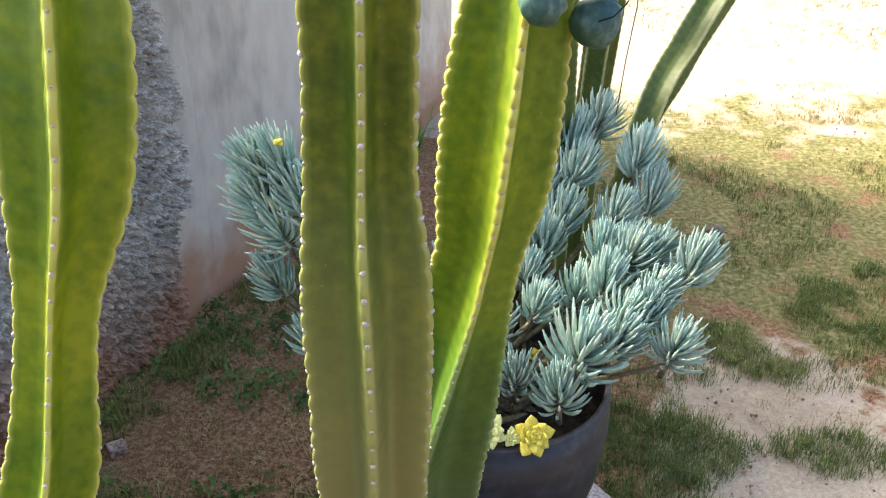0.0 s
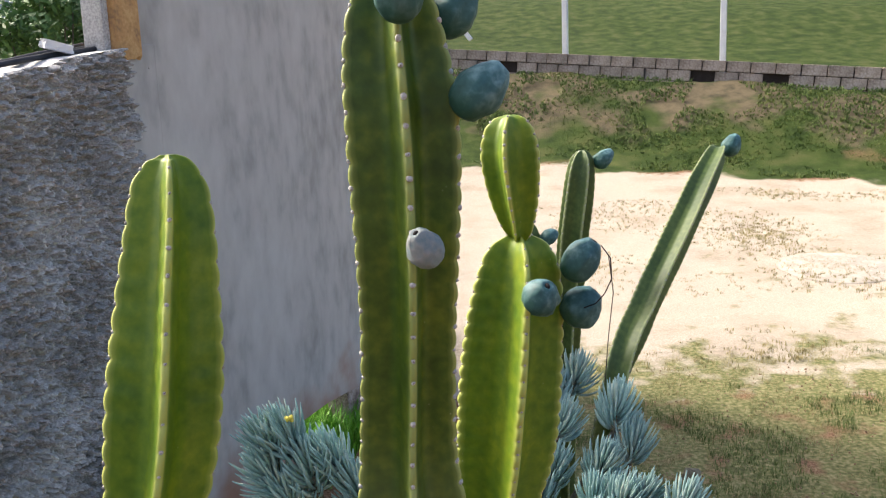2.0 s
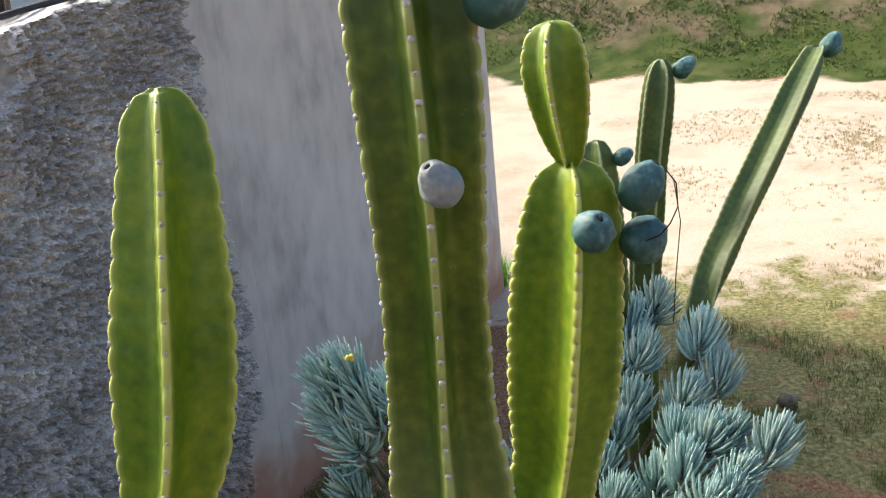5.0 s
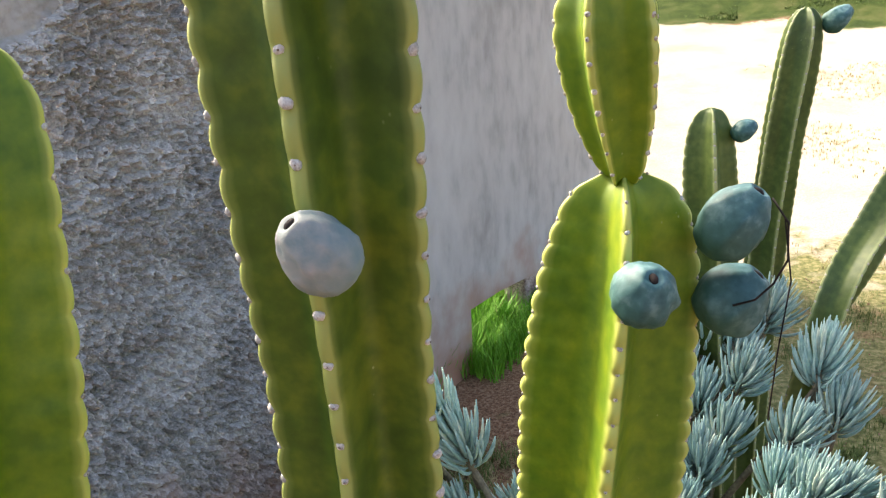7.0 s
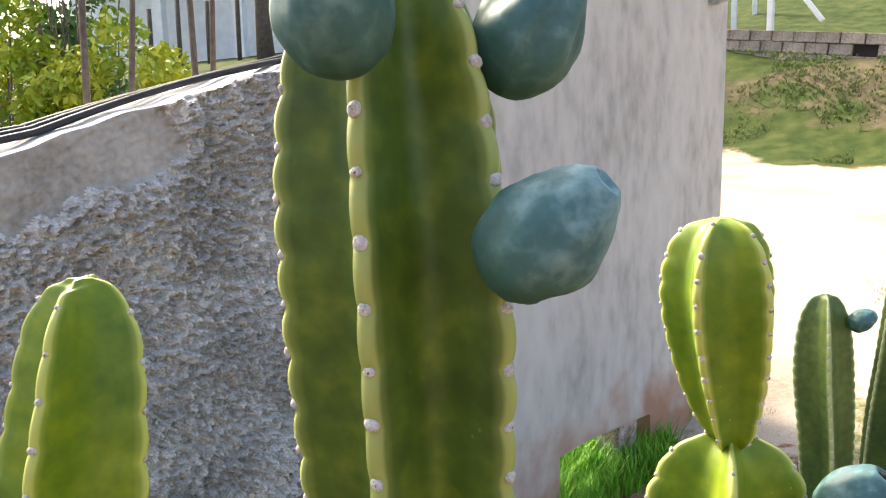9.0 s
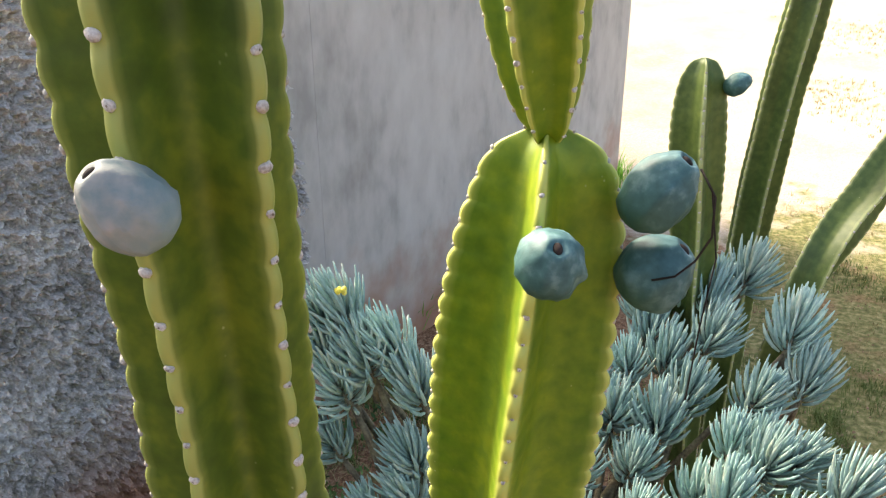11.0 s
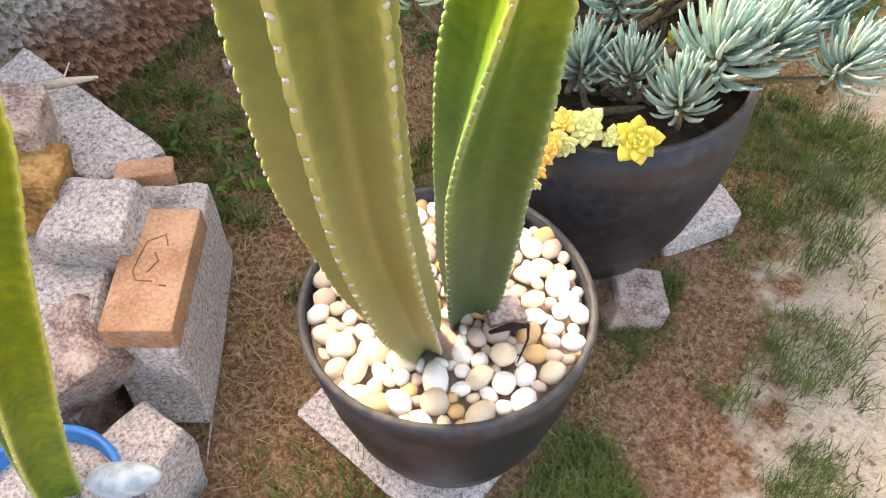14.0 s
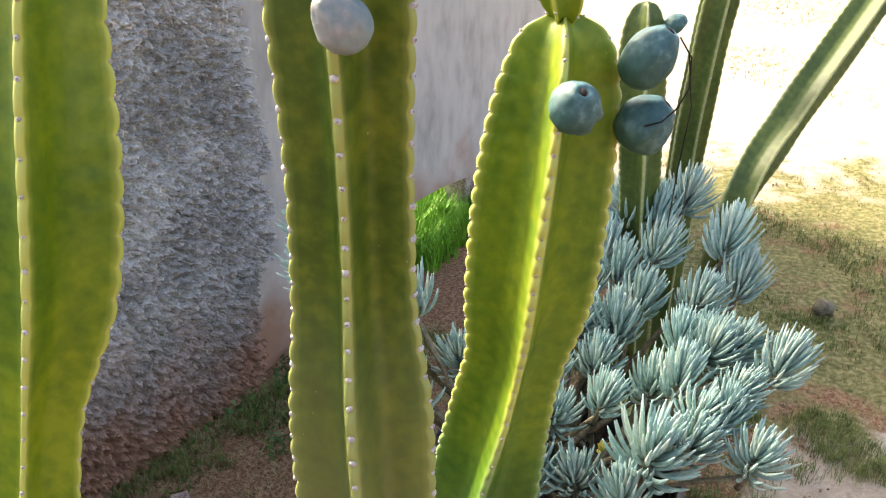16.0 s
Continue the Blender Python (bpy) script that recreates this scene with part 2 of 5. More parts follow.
M_SHRUB_DARK = material("shrub_leaf_green", [(0.03, 0.07, 0.02), (0.07, 0.14, 0.035), (0.14, 0.24, 0.05)], 1.8, fine=9, rough=0.6, bump=0)
M_BARK = material("tree_bark", [(0.06, 0.045, 0.035), (0.13, 0.1, 0.08)], 20, rough=0.9, bump=0.6)
M_BLUE = material("blue_plastic", [(0.01, 0.16, 0.48), (0.02, 0.24, 0.62)], 10, rough=0.4, bump=0)
M_CERAMIC = material("pale_blue_ceramic", [(0.24, 0.32, 0.39), (0.35, 0.43, 0.49), (0.46, 0.52, 0.56)], 30, rough=0.5, bump=0.1)
M_STRAW = material("dry_wood_chip", [(0.5, 0.4, 0.3), (0.7, 0.62, 0.52)], 40, stretch=(1, 6, 1), rough=0.9)
M_METAL = material("galvanised_pipe", [(0.30, 0.30, 0.32), (0.5, 0.5, 0.52)], 30, rough=0.45, bump=0.05)
M_CRUMB = material("earth_crumb", [(0.09, 0.055, 0.035), (0.26, 0.16, 0.10), (0.46, 0.36, 0.27)], 14, fine=60, rough=0.95, bump=0.2, span=(0.3, 0.7))
# near-black paints in the unlit depth of openings and block joints
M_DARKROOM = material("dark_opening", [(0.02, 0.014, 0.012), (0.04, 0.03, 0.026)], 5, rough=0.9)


def ground_material():
    m = bpy.data.materials.new("ground_soil_sand_grass")
    m.use_nodes = True
    n, l = m.node_tree.nodes, m.node_tree.links
    b = n["Principled BSDF"]
    b.inputs["Roughness"].default_value, b.inputs["Specular IOR Level"].default_value = 0.95, 0.1
    tc = n.new("ShaderNodeTexCoord")

    def tex(scale, detail=6):
        t = n.new("ShaderNodeTexNoise")
        t.inputs["Scale"].default_value, t.inputs["Detail"].default_value = scale, detail
        l.new(tc.outputs["Object"], t.inputs["Vector"])
        return t.outputs[0]

    def ramp(src, stops):
        r = n.new("ShaderNodeValToRGB")
        e = r.color_ramp.elements
        while len(e) < len(stops):
            e.new(0.5)
        for i, (p, c) in enumerate(stops):
            e[i].position, e[i].color = p, (*c, 1)
        l.new(src, r.inputs[0])
        return r.outputs[0]

    def blend(f, a, c):
        x = n.new("ShaderNodeMix")
        x.data_type = "RGBA"
        l.new(f, x.inputs["Factor"])
        l.new(a, x.inputs["A"])
        l.new(c, x.inputs["B"])
        return x.outputs["Result"]

    def attr(name):
        a = n.new("ShaderNodeAttribute")
        a.attribute_name = name
        return a.outputs["Fac"]

    def patchy(mask, noise_out, lo=0.42, hi=0.58):
        s = n.new("ShaderNodeMath")
        s.operation = "ADD"
        l.new(mask, s.inputs[0])
        l.new(noise_out, s.inputs[1])
        r = n.new("ShaderNodeMapRange")
        r.inputs[1].default_value, r.inputs[2].default_value = 0.5 + lo, 0.5 + hi
        l.new(s.outputs[0], r.inputs[0])
        return r.outputs[0]

    fine, mid, big = tex(160, 5), tex(14), tex(2.2)
    soil = blend(mid, ramp(fine, [(0.34, (0.055, 0.028, 0.016)), (0.5, (0.18, 0.088, 0.046)), (0.66, (0.36, 0.21, 0.125))]), ramp(tex(70), [(0.34, (0.085, 0.05, 0.03)), (0.5, (0.22, 0.13, 0.078)), (0.66, (0.40, 0.28, 0.18))]))
    sand = blend(tex(9, 8), ramp(tex(90, 8), [(0.3, (0.25, 0.20, 0.145)), (0.5, (0.395, 0.345, 0.275)), (0.7, (0.51, 0.465, 0.395))]), ramp(tex(260, 8), [(0.3, (0.24, 0.175, 0.12)), (0.48, (0.375, 0.315, 0.245)), (0.7, (0.49, 0.435, 0.355))]))
    bare = n.new("ShaderNodeMapRange")
    bare.inputs[1].default_value, bare.inputs[2].default_value, bare.inputs[4].default_value = 0.50, 0.68, 0.55
    l.new(tex(1.5, 12), bare.inputs[0])
    sand = blend(bare.outputs[0], sand, ramp(tex(30, 8), [(0.35, (0.17, 0.13, 0.085)), (0.65, (0.36, 0.295, 0.215))]))
    grass = ramp(tex(45), [(0.3, (0.07, 0.08, 0.028)), (0.5, (0.15, 0.15, 0.06)), (0.7, (0.29, 0.25, 0.13))])
    lawn = ramp(tex(3.5, 10), [(0.3, (0.020, 0.036, 0.008)), (0.5, (0.037, 0.058, 0.012)), (0.7, (0.072, 0.080, 0.026))])
    dirt = ramp(tex(6, 10), [(0.3, (0.055, 0.047, 0.028)), (0.6, (0.125, 0.10, 0.06))])
    col = blend(patchy(attr("sand"), mid), soil, sand)
    col = blend(patchy(attr("grass"), tex(5, 10)), col, grass)
    col = blend(patchy(attr("lawn"), tex(0.8, 8)), col, lawn)
    col = blend(patchy(attr("dirt"), tex(1.3, 8)), col, dirt)
    l.new(col, b.inputs["Base Color"])
    bp = n.new("ShaderNodeBump")
    bp.inputs["Strength"].default_value, bp.inputs["Distance"].default_value = 0.8, 0.006
    l.new(fine, bp.inputs["Height"])
    l.new(bp.outputs[0], b.inputs["Normal"])
    return m


M_GROUND = ground_material()


# ---- builders ----
def part(name, bm, mat, parent, label="", kind="", smooth=False):
    me = bpy.data.meshes.new(name)
    bm.to_mesh(me)
    bm.free()
    for m in mat if isinstance(mat, (list, tuple)) else [mat]:
        me.materials.append(m)
    if smooth:
        me.polygons.foreach_set("use_smooth", [True] * len(me.polygons))
    ob = new(name, me)
    if parent:
        ob.parent = parent
    return tagged(ob, label, kind=kind)


def thing(name, label, category, at=(0, 0, 0), group=""):
    ob = new(name)
    ob.empty_display_size = 0.05
    ob.location = at
    return tagged(ob, label, category, group)


def box(bm, m, sx, sy, sz, bevel=0.0, mat=0):
    r = bmesh.ops.create_cube(bm, size=1.0, matrix=m @ Matrix.Diagonal((sx, sy, sz, 1)))
    vs = r["verts"]
    fs = {f for v in vs for f in v.link_faces}
    for f in fs:
        f.material_index = mat
    if bevel:
        es = {e for v in vs for e in v.link_edges}
        bmesh.ops.bevel(bm, geom=list(es), offset=bevel, segments=2, affect="EDGES", profile=0.6)
    return vs


def tube(bm, pts, radii, sides=8, cap=True, mat=0):
    """A round tube through pts."""
    pts = [Vector(p) for p in pts]
    rings = []
    up = Vector((0.31, 0.17, 0.93))
    for i, p in enumerate(pts):
        d = (pts[min(i + 1, len(pts) - 1)] - pts[max(i - 1, 0)]).normalized()
        a = d.cross(up)
        a = a.normalized() if a.length > 1e-4 else d.orthogonal().normalized()
        c = d.cross(a)
        r = radii[i] if isinstance(radii, (list, tuple)) else radii
        rings.append([bm.verts.new(p + r * (a * math.cos(2 * math.pi * k / sides) + c * math.sin(2 * math.pi * k / sides))) for k in range(sides)])
    for r0, r1 in zip(rings, rings[1:]):
        for k in range(sides):
            f = bm.faces.new((r0[k], r0[(k + 1) % sides], r1[(k + 1) % sides], r1[k]))
            f.material_index, f.smooth = mat, True
    if cap:
        for r in (rings[0][::-1], rings[-1]):
            f = bm.faces.new(r)
            f.material_index = mat
    return rings


def lathe(bm, profile, centre=(0, 0, 0), sides=48, wobble=0.0, mat=0):
    """Turn a list of (radius, z) round the z axis."""
    rings = []
    for r, z in profile:
        ring = []
        for k in range(sides):
            a = 2 * math.pi * k / sides
            w = 1 + wobble * (math.cos(3 * a + 0.6) * 0.6 + math.cos(2 * a) * 0.4)
            ring.append(bm.verts.new((centre[0] + r * w * math.cos(a), centre[1] + r * w * math.sin(a), centre[2] + z)))
        rings.append(ring)
    for r0, r1 in zip(rings, rings[1:]):
        for k in range(sides):
            f = bm.faces.new((r0[k], r0[(k + 1) % sides], r1[(k + 1) % sides], r1[k]))
            f.material_index, f.smooth = mat, True
    return rings


def rock(bm, m, sx, sy, sz, seed, rough=0.06, cut=3, corners=0.0):
    """A split block: the hull of a box whose corners are knocked off, with flat broken faces and slightly worn edges."""
    rnd = random.Random(seed)
    b2 = bmesh.new()
    k = 0.16 + 2.0 * corners
    for x, y, z in [(a, b, c) for a in (-0.5, 0.5) for b in (-0.5, 0.5) for c in (-0.5, 0.5)]:
        for _ in range(3):
            b2.verts.new([c * (1 - rnd.uniform(0, k)) if rnd.random() < 0.93 else c for c in (x, y, z)])
    hull = bmesh.ops.convex_hull(b2, input=b2.verts[:])
    bmesh.ops.delete(b2, geom=list({v for v in hull["geom_interior"] + hull["geom_unused"] if isinstance(v, bmesh.types.BMVert)}), context="VERTS")
    bmesh.ops.dissolve_limit(b2, angle_limit=0.12, verts=b2.verts[:], edges=b2.edges[:])
    bmesh.ops.bevel(b2, geom=b2.edges[:], offset=0.022, segments=1, affect="EDGES")
    bmesh.ops.triangulate(b2, faces=b2.faces[:])
    bmesh.ops.subdivide_edges(b2, edges=[e for e in b2.edges if e.calc_length() > 0.12], cuts=cut, use_grid_fill=True)
    bmesh.ops.triangulate(b2, faces=b2.faces[:])
    off = Vector((seed * 3.1, seed * 1.7, seed * 0.9))
    for v in b2.verts:
        v.co += (noise.noise_vector(v.co * 2.2 + off) * 0.5 + 0.45 * noise.noise_vector(v.co * 9 + off)) * rough
    b2.transform(m @ Matrix.Diagonal((sx, sy, sz, 1)))
    me = bpy.data.meshes.new("tmp")
    b2.to_mesh(me)
    b2.free()
    bm.from_mesh(me)
    bpy.data.meshes.remove(me)


def spline(pts, n):
    """n points on a smooth curve through rows of numbers."""
    p = np.array(pts, float)
    p = np.vstack([2 * p[0] - p[1], p, 2 * p[-1] - p[-2]])
    out = []
    segs = len(p) - 3
    for k in range(n):
        u = k / (n - 1) * segs
        i = min(int(u), segs - 1)
        t = u - i
        a, b, c, d = p[i : i + 4]
        out.append((0.5 * (2 * b + (c - a) * t + (2 * a - 5 * b + 4 * c - d) * t * t + (3 * b - a - 3 * c + d) * t**3)).tolist())
    return out


def cactus_stem(name, axis, ribs, phase, parent, mat, label="", gap=0.023, waist=0.47, seed=1, corky_below=0.0, areole=0.0028, wave=0.05, shift=(), twist=((0, 0), (9, 0)), folds=0.006, deep_green_below=0.0):
    """A ribbed column along rows of (x, y, z, radius), with wool tufts on the ridges."""
    rnd = random.Random(seed)
    length = sum((Vector(a[:3]) - Vector(b[:3])).length for a, b in zip(axis, axis[1:]))
    n = max(40, int(length / gap * 8))
    rows = spline(axis, n)
    steps = (0.0, 0.035, 0.09, 0.20, 0.40, 0.60, 0.75, 0.88, 1.0)
    flank = [(t, 1) for t in steps] + [(t, -1) for t in reversed(steps[1:-1])]
    per = len(flank)
    sides = ribs * per
    bm = bmesh.new()
    ridge = bm.verts.layers.float.new("ridge")
    corky = bm.verts.layers.float.new("corky")
    base_tone = bm.verts.layers.float.new("base_tone")
    rings, tufts, s, prev = [], [], 0.0, None
    last = [None] * ribs
    round_off = 0.2 * waist
    for i, (x, y, z, r) in enumerate(rows):
        c = Vector((x, y, z))
        nxt, bef = Vector(rows[min(i + 1, n - 1)][:3]), Vector(rows[max(i - 1, 0)][:3])
        d = (nxt - bef).normalized()
        if prev is not None:
            s += (c - prev).length
        prev = c
        ex = Vector((1, 0, 0))
        ex = (ex - d * ex.dot(d)).normalized()
        ey = d.cross(ex)
        ring = []
        half = math.pi / ribs
        turn = radians(float(np.interp(z + (parent.location.z if parent else 0), [q[0] for q in twist], [q[1] for q in twist])))
        tips = []
        for rib in range(ribs):
            saw = s / gap + 0.37 * rib + 0.35 * noise.noise(Vector((rib * 4.7, s * 6, seed)))
            whole = math.floor(saw)
            saw -= whole
            th = phase + turn + 2 * half * rib + (radians(shift[rib]) if shift else 0) + 0.05 * noise.noise(Vector((rib * 3.1 + seed, s * 5, 9)))
            tips.append((th, r * (1 + 0.05 * noise.noise(Vector((rib * 7.3 + seed, s * 7, 0)))), r * wave * (1.25 * math.sin(math.pi * saw) ** 0.7 - 0.85), saw))
            if last[rib] is not None and whole != last[rib] and r > 0.012 and i > 2:
                tufts.append((rib, len(rings)))
            last[rib] = whole
        for k in range(ribs):
            low = r * (1 - waist + 0.05 - round_off) * (1 + 0.06 * noise.noise(Vector((k * 5.7 + seed, s * 6, 4))))
            va = phase + turn + half * (2 * k + 1)
            q = Vector((math.cos(va), math.sin(va))) * low
            for t, sg in flank:
                th, tip, crest, saw = tips[k if sg > 0 else (k + 1) % ribs]
                out = Vector((math.cos(th), math.sin(th)))
                across_rib = Vector((-math.sin(th), math.cos(th)))
                p = out * (tip + crest * max(0.0, 1 - t / 0.42))
                w = p.lerp(q, t)
                if t > 0:
                    # the ridge is rounded: flanks start a little to its side and bulge slightly
                    w += across_rib * sg * r * (0.05 * max(0.0, 1 - t) + 0.03 * math.sin(math.pi * t))
                    if t > 0.6:
                        # the groove is a rounded valley
                        u = (t - 0.6) / 0.4
                        w += q.normalized() * r * round_off * u * u
                    # shallow folds that run inward from each areole
                    w += across_rib * sg * r * folds * (0.6 + 0.9 * noise.noise(Vector((k * 3.3, s * 11, seed)))) * math.cos(2 * math.pi * (saw + 0.7 * t)) * math.sin(math.pi * min(1.0, t * 1.15)) ** 1.3
                v = bm.verts.new(c + ex * w.x + ey * w.y)
                v[ridge] = 0.8 if t == 0 else 0.7 if t < 0.05 else 0.25 if t < 0.12 else 0.0
                v[corky] = max(0.0, min(0.75, (corky_below - z) / 0.5)) if corky_below else 0.0
                v[base_tone] = max(0.0, min(1.0, (deep_green_below - z) / 0.10)) if deep_green_below else 0.0
                ring.append(v)
        rings.append(ring)
    for a, b in zip(rings, rings[1:]):
        for k in range(sides):
            bm.faces.new((a[k], a[(k + 1) % sides], b[(k + 1) % sides], b[k])).smooth = True
    bm.faces.new(rings[-1]).smooth = True
    spots = [(rings[i][rib * per].co.copy(), (rings[i][rib * per].co - Vector(rows[i][:3])).normalized()) for rib, i in tufts if i < n - 1]
    body = part(name, bm, mat, parent, label, smooth=True)
    bm = bmesh.new()
    for co, out in spots:
        q = out.to_track_quat("Z", "Y").to_matrix().to_4x4() @ pose(0, 0, 0, rnd.uniform(-14, 14), rnd.uniform(-14, 14), rnd.uniform(0, 360))
        sc = areole * rnd.uniform(0.75, 1.25)
        r = bmesh.ops.create_icosphere(bm, subdivisions=2, radius=1.0, matrix=Matrix.Translation(co + out * areole * 0.05) @ q @ Matrix.Diagonal((sc * 1.2, sc, sc * 0.8, 1)))
        for v in r["verts"]:
            v.co += noise.noise_vector(v.co * 700) * areole * 0.16
        # the dark heart of the tuft
        r = bmesh.ops.create_icosphere(bm, subdivisions=1, radius=1.0, matrix=Matrix.Translation(co + out * areole * 0.62) @ q @ Matrix.Diagonal((sc * 0.42, sc * 0.34, sc * 0.30, 1)))
        for f in {f for v in r["verts"] for f in v.link_faces}:
            f.material_index = 1
    part("areole_wool", bm, [M_AREOLE, M_AREOLE_HEART], body, "pale woolly areoles along the ribs", kind="stuff", smooth=True)
    return body


def fruit(parent, at, axis, length, width, mat, seed, label, hole=True):
    """A cactus fruit: a bumpy egg whose free end has a dry scar."""
    q = Vector(axis).to_track_quat("Z", "Y").to_matrix().to_4x4()
    m = Matrix.Translation(at) @ q
    bm = bmesh.new()
    bmesh.ops.create_uvsphere(bm, u_segments=40, v_segments=28, radius=1.0)
    tip = bm.verts.layers.float.new("tip")
    for v in bm.verts:
        p = v.co.copy()
        k = 1 + 0.09 * noise.noise(p * 1.6 + Vector((seed, 0, 0))) + 0.035 * noise.noise(p * 4 + Vector((0, seed, 0)))
        # puckered folds gather towards the free end, which is narrower
        k += 0.10 * noise.noise(Vector((p.x * 3.2, p.y * 3.2, p.z * 0.9 + seed))) + 0.05 * noise.noise(Vector((p.x * 8, p.y * 8, p.z * 2 + seed)))
        taper = 1 - 0.17 * p.z - 0.10 * max(0.0, p.z) ** 2 - 0.05 * math.cos(5 * math.atan2(p.y, p.x) + seed) * max(0, p.z)
        z = p.z
        if z > 0.93:
            z = 0.93 - (z - 0.93) * 1.6
        v.co = Vector((p.x * width / 2 * k * taper, p.y * width / 2 * k * taper, z * length / 2))
        v[tip] = 0.5 + 0.5 * p.z
    bm.transform(m)
    ob = part("fruit", bm, mat, parent, label, smooth=True)
    if hole:
        bm = bmesh.new()
        bmesh.ops.create_icosphere(bm, subdivisions=2, radius=1.0, matrix=m @ Matrix.Translation((0, 0, length * 0.425)) @ Matrix.Diagonal((width * 0.07, width * 0.10, length * 0.045, 1)))
        part("scar", bm, M_DARK, ob, "dark dried flower scar", smooth=True)
    return ob


# ---- ground ----
def smooth_step(a, b, x):
    t = np.clip((x - a) / (b - a), 0, 1)
    return t * t * (3 - 2 * t)


def across(x, y):
    return y + 0.45 * x


def height(x, y):
    """Height of the ground: a flat yard, a rising track, a bank, then a hillside."""
    v = across(x, y)
    edge = 0.70 - 0.05 * np.clip(x, -4, 12)
    top = 2.42 - 0.105 * np.clip(x, -6, 14)
    z = edge * np.clip((v - 4.5) / 9.0, 0, 1) ** 1.1
    z = z + (top - edge) * smooth_step(13.4, 17.2, v) ** 1.0
    z = z + 1.9 * smooth_step(17.5, 27, v) + 0.20 * np.clip(v - 24, 0, 50) + 0.05 * np.clip(v - 74, 0, 2000)
    # the garden behind the wall climbs towards the house
    z = z + 2.0 * (1 - smooth_step(-4.6, -2.4, x)) * smooth_step(5.0, 9.5, y) * (1 - smooth_step(16, 22, v))
    return z


def grid_ground():
    def axis(lim0, lim1, mid0, mid1, fine):
        a = list(np.arange(mid0, mid1, fine))
        step, p = fine, mid1
        while p < lim1:
            a.append(p)
            step *= 1.18
            p += step
        a.append(lim1)
        step, p = fine, mid0
        while p > lim0:
            step *= 1.18
            p -= step
            a.insert(0, max(p, lim0))
        return np.array(a)

    xs, ys = axis(-600, 600, -2.2, 4.5, 0.06), axis(-300, 900, -0.8, 7.0, 0.06)
    gx, gy = np.meshgrid(xs, ys)
    gz = height(gx, gy)
    rel = np.array([[0.016 * noise.noise(Vector((x * 1.7, y * 1.7, 0))) + 0.008 * noise.noise(Vector((x * 7, y * 7, 3))) for x in xs] for y in ys])
    gz = gz + rel * (1 + 1.5 * (across(gx, gy) > 13))
    nx, ny = len(xs), len(ys)
    verts = np.stack([gx, gy, gz], -1).reshape(-1, 3)
    idx = np.arange(nx * ny).reshape(ny, nx)
    faces = np.stack([idx[:-1, :-1], idx[:-1, 1:], idx[1:, 1:], idx[1:, :-1]], -1).reshape(-1, 4)
    me = bpy.data.meshes.new("ground")
    me.from_pydata(verts.tolist(), [], faces.tolist())
    v = across(gx, gy)
    # sand: the track and the bare strip beside the planter
    sand = smooth_step(3.9, 4.9, v - 0.35 * gx) * (1 - smooth_step(13.2, 13.7, v))
    strip = np.exp(-(((gx - 0.95 - 0.12 * (gy - 1.6)) / 0.42) ** 2)) * smooth_step(-0.4, 0.4, gy) * (1 - smooth_step(2.1, 2.9, gy))
    sand = np.maximum(sand, 0.95 * strip)
    right = smooth_step(0.05, 0.4, gx - 0.05 * gy)
    grass = (0.38 + 0.24 * smooth_step(1.5, 2.6, gy)) * right * (1 - smooth_step(4.2, 6.8, v - 0.35 * gx)) * (1 - 0.55 * strip)
    grass = np.maximum(grass, 0.30 * (1 - right) * (v < 5))
    patch = 0.34 * smooth_step(4.2, 6.0, v) * (1 - smooth_step(8.5, 10.5, v)) * smooth_step(1.2, 2.6, gx)
    grass = np.maximum(grass, patch)
    behind = smooth_step(0.0, 0.4, (gx + 1.18) * -0.948 + (gy - 1.6) * 0.319)
    behind = behind * np.maximum(1 - smooth_step(5.0, 5.5, gy), 1 - smooth_step(-2.6, -1.9, gx))
    lawn = np.maximum(smooth_step(17.0, 17.4, v) * 1.1, 0.74 * smooth_step(12.9, 13.4, v))
    lawn = np.maximum(lawn, 0.7 * behind)
    dirt = 0.60 * smooth_step(13.6, 15.4, v) * (1 - smooth_step(17.0, 17.3, v)) + 0.25 * behind * (v < 17)
    for name, a in (("sand", sand), ("grass", grass), ("lawn", lawn), ("dirt", dirt)):
        me.attributes.new(name, "FLOAT", "POINT").data.foreach_set("value", np.ascontiguousarray(a, dtype=np.float32).ravel())
    me.polygons.foreach_set("use_smooth", [True] * len(me.polygons))
    me.materials.append(M_GROUND)
    return tagged(new("ground", me), "earth yard with sandy track, patchy grass and rising lawn", "ground", kind="structure")


grid_ground()

# ---- the wall: rough-cast stretch and smooth plastered stretch in one line ----
W0 = Vector((-1.18, 1.6, 0))
WD = Vector((0.319, 0.948, 0)).normalized()
WN = Vector((WD.y, -WD.x, 0))


def on_wall(s, z, out=0.0):
    p = W0 + WD * s + WN * out
    return Vector((p.x, p.y, z))


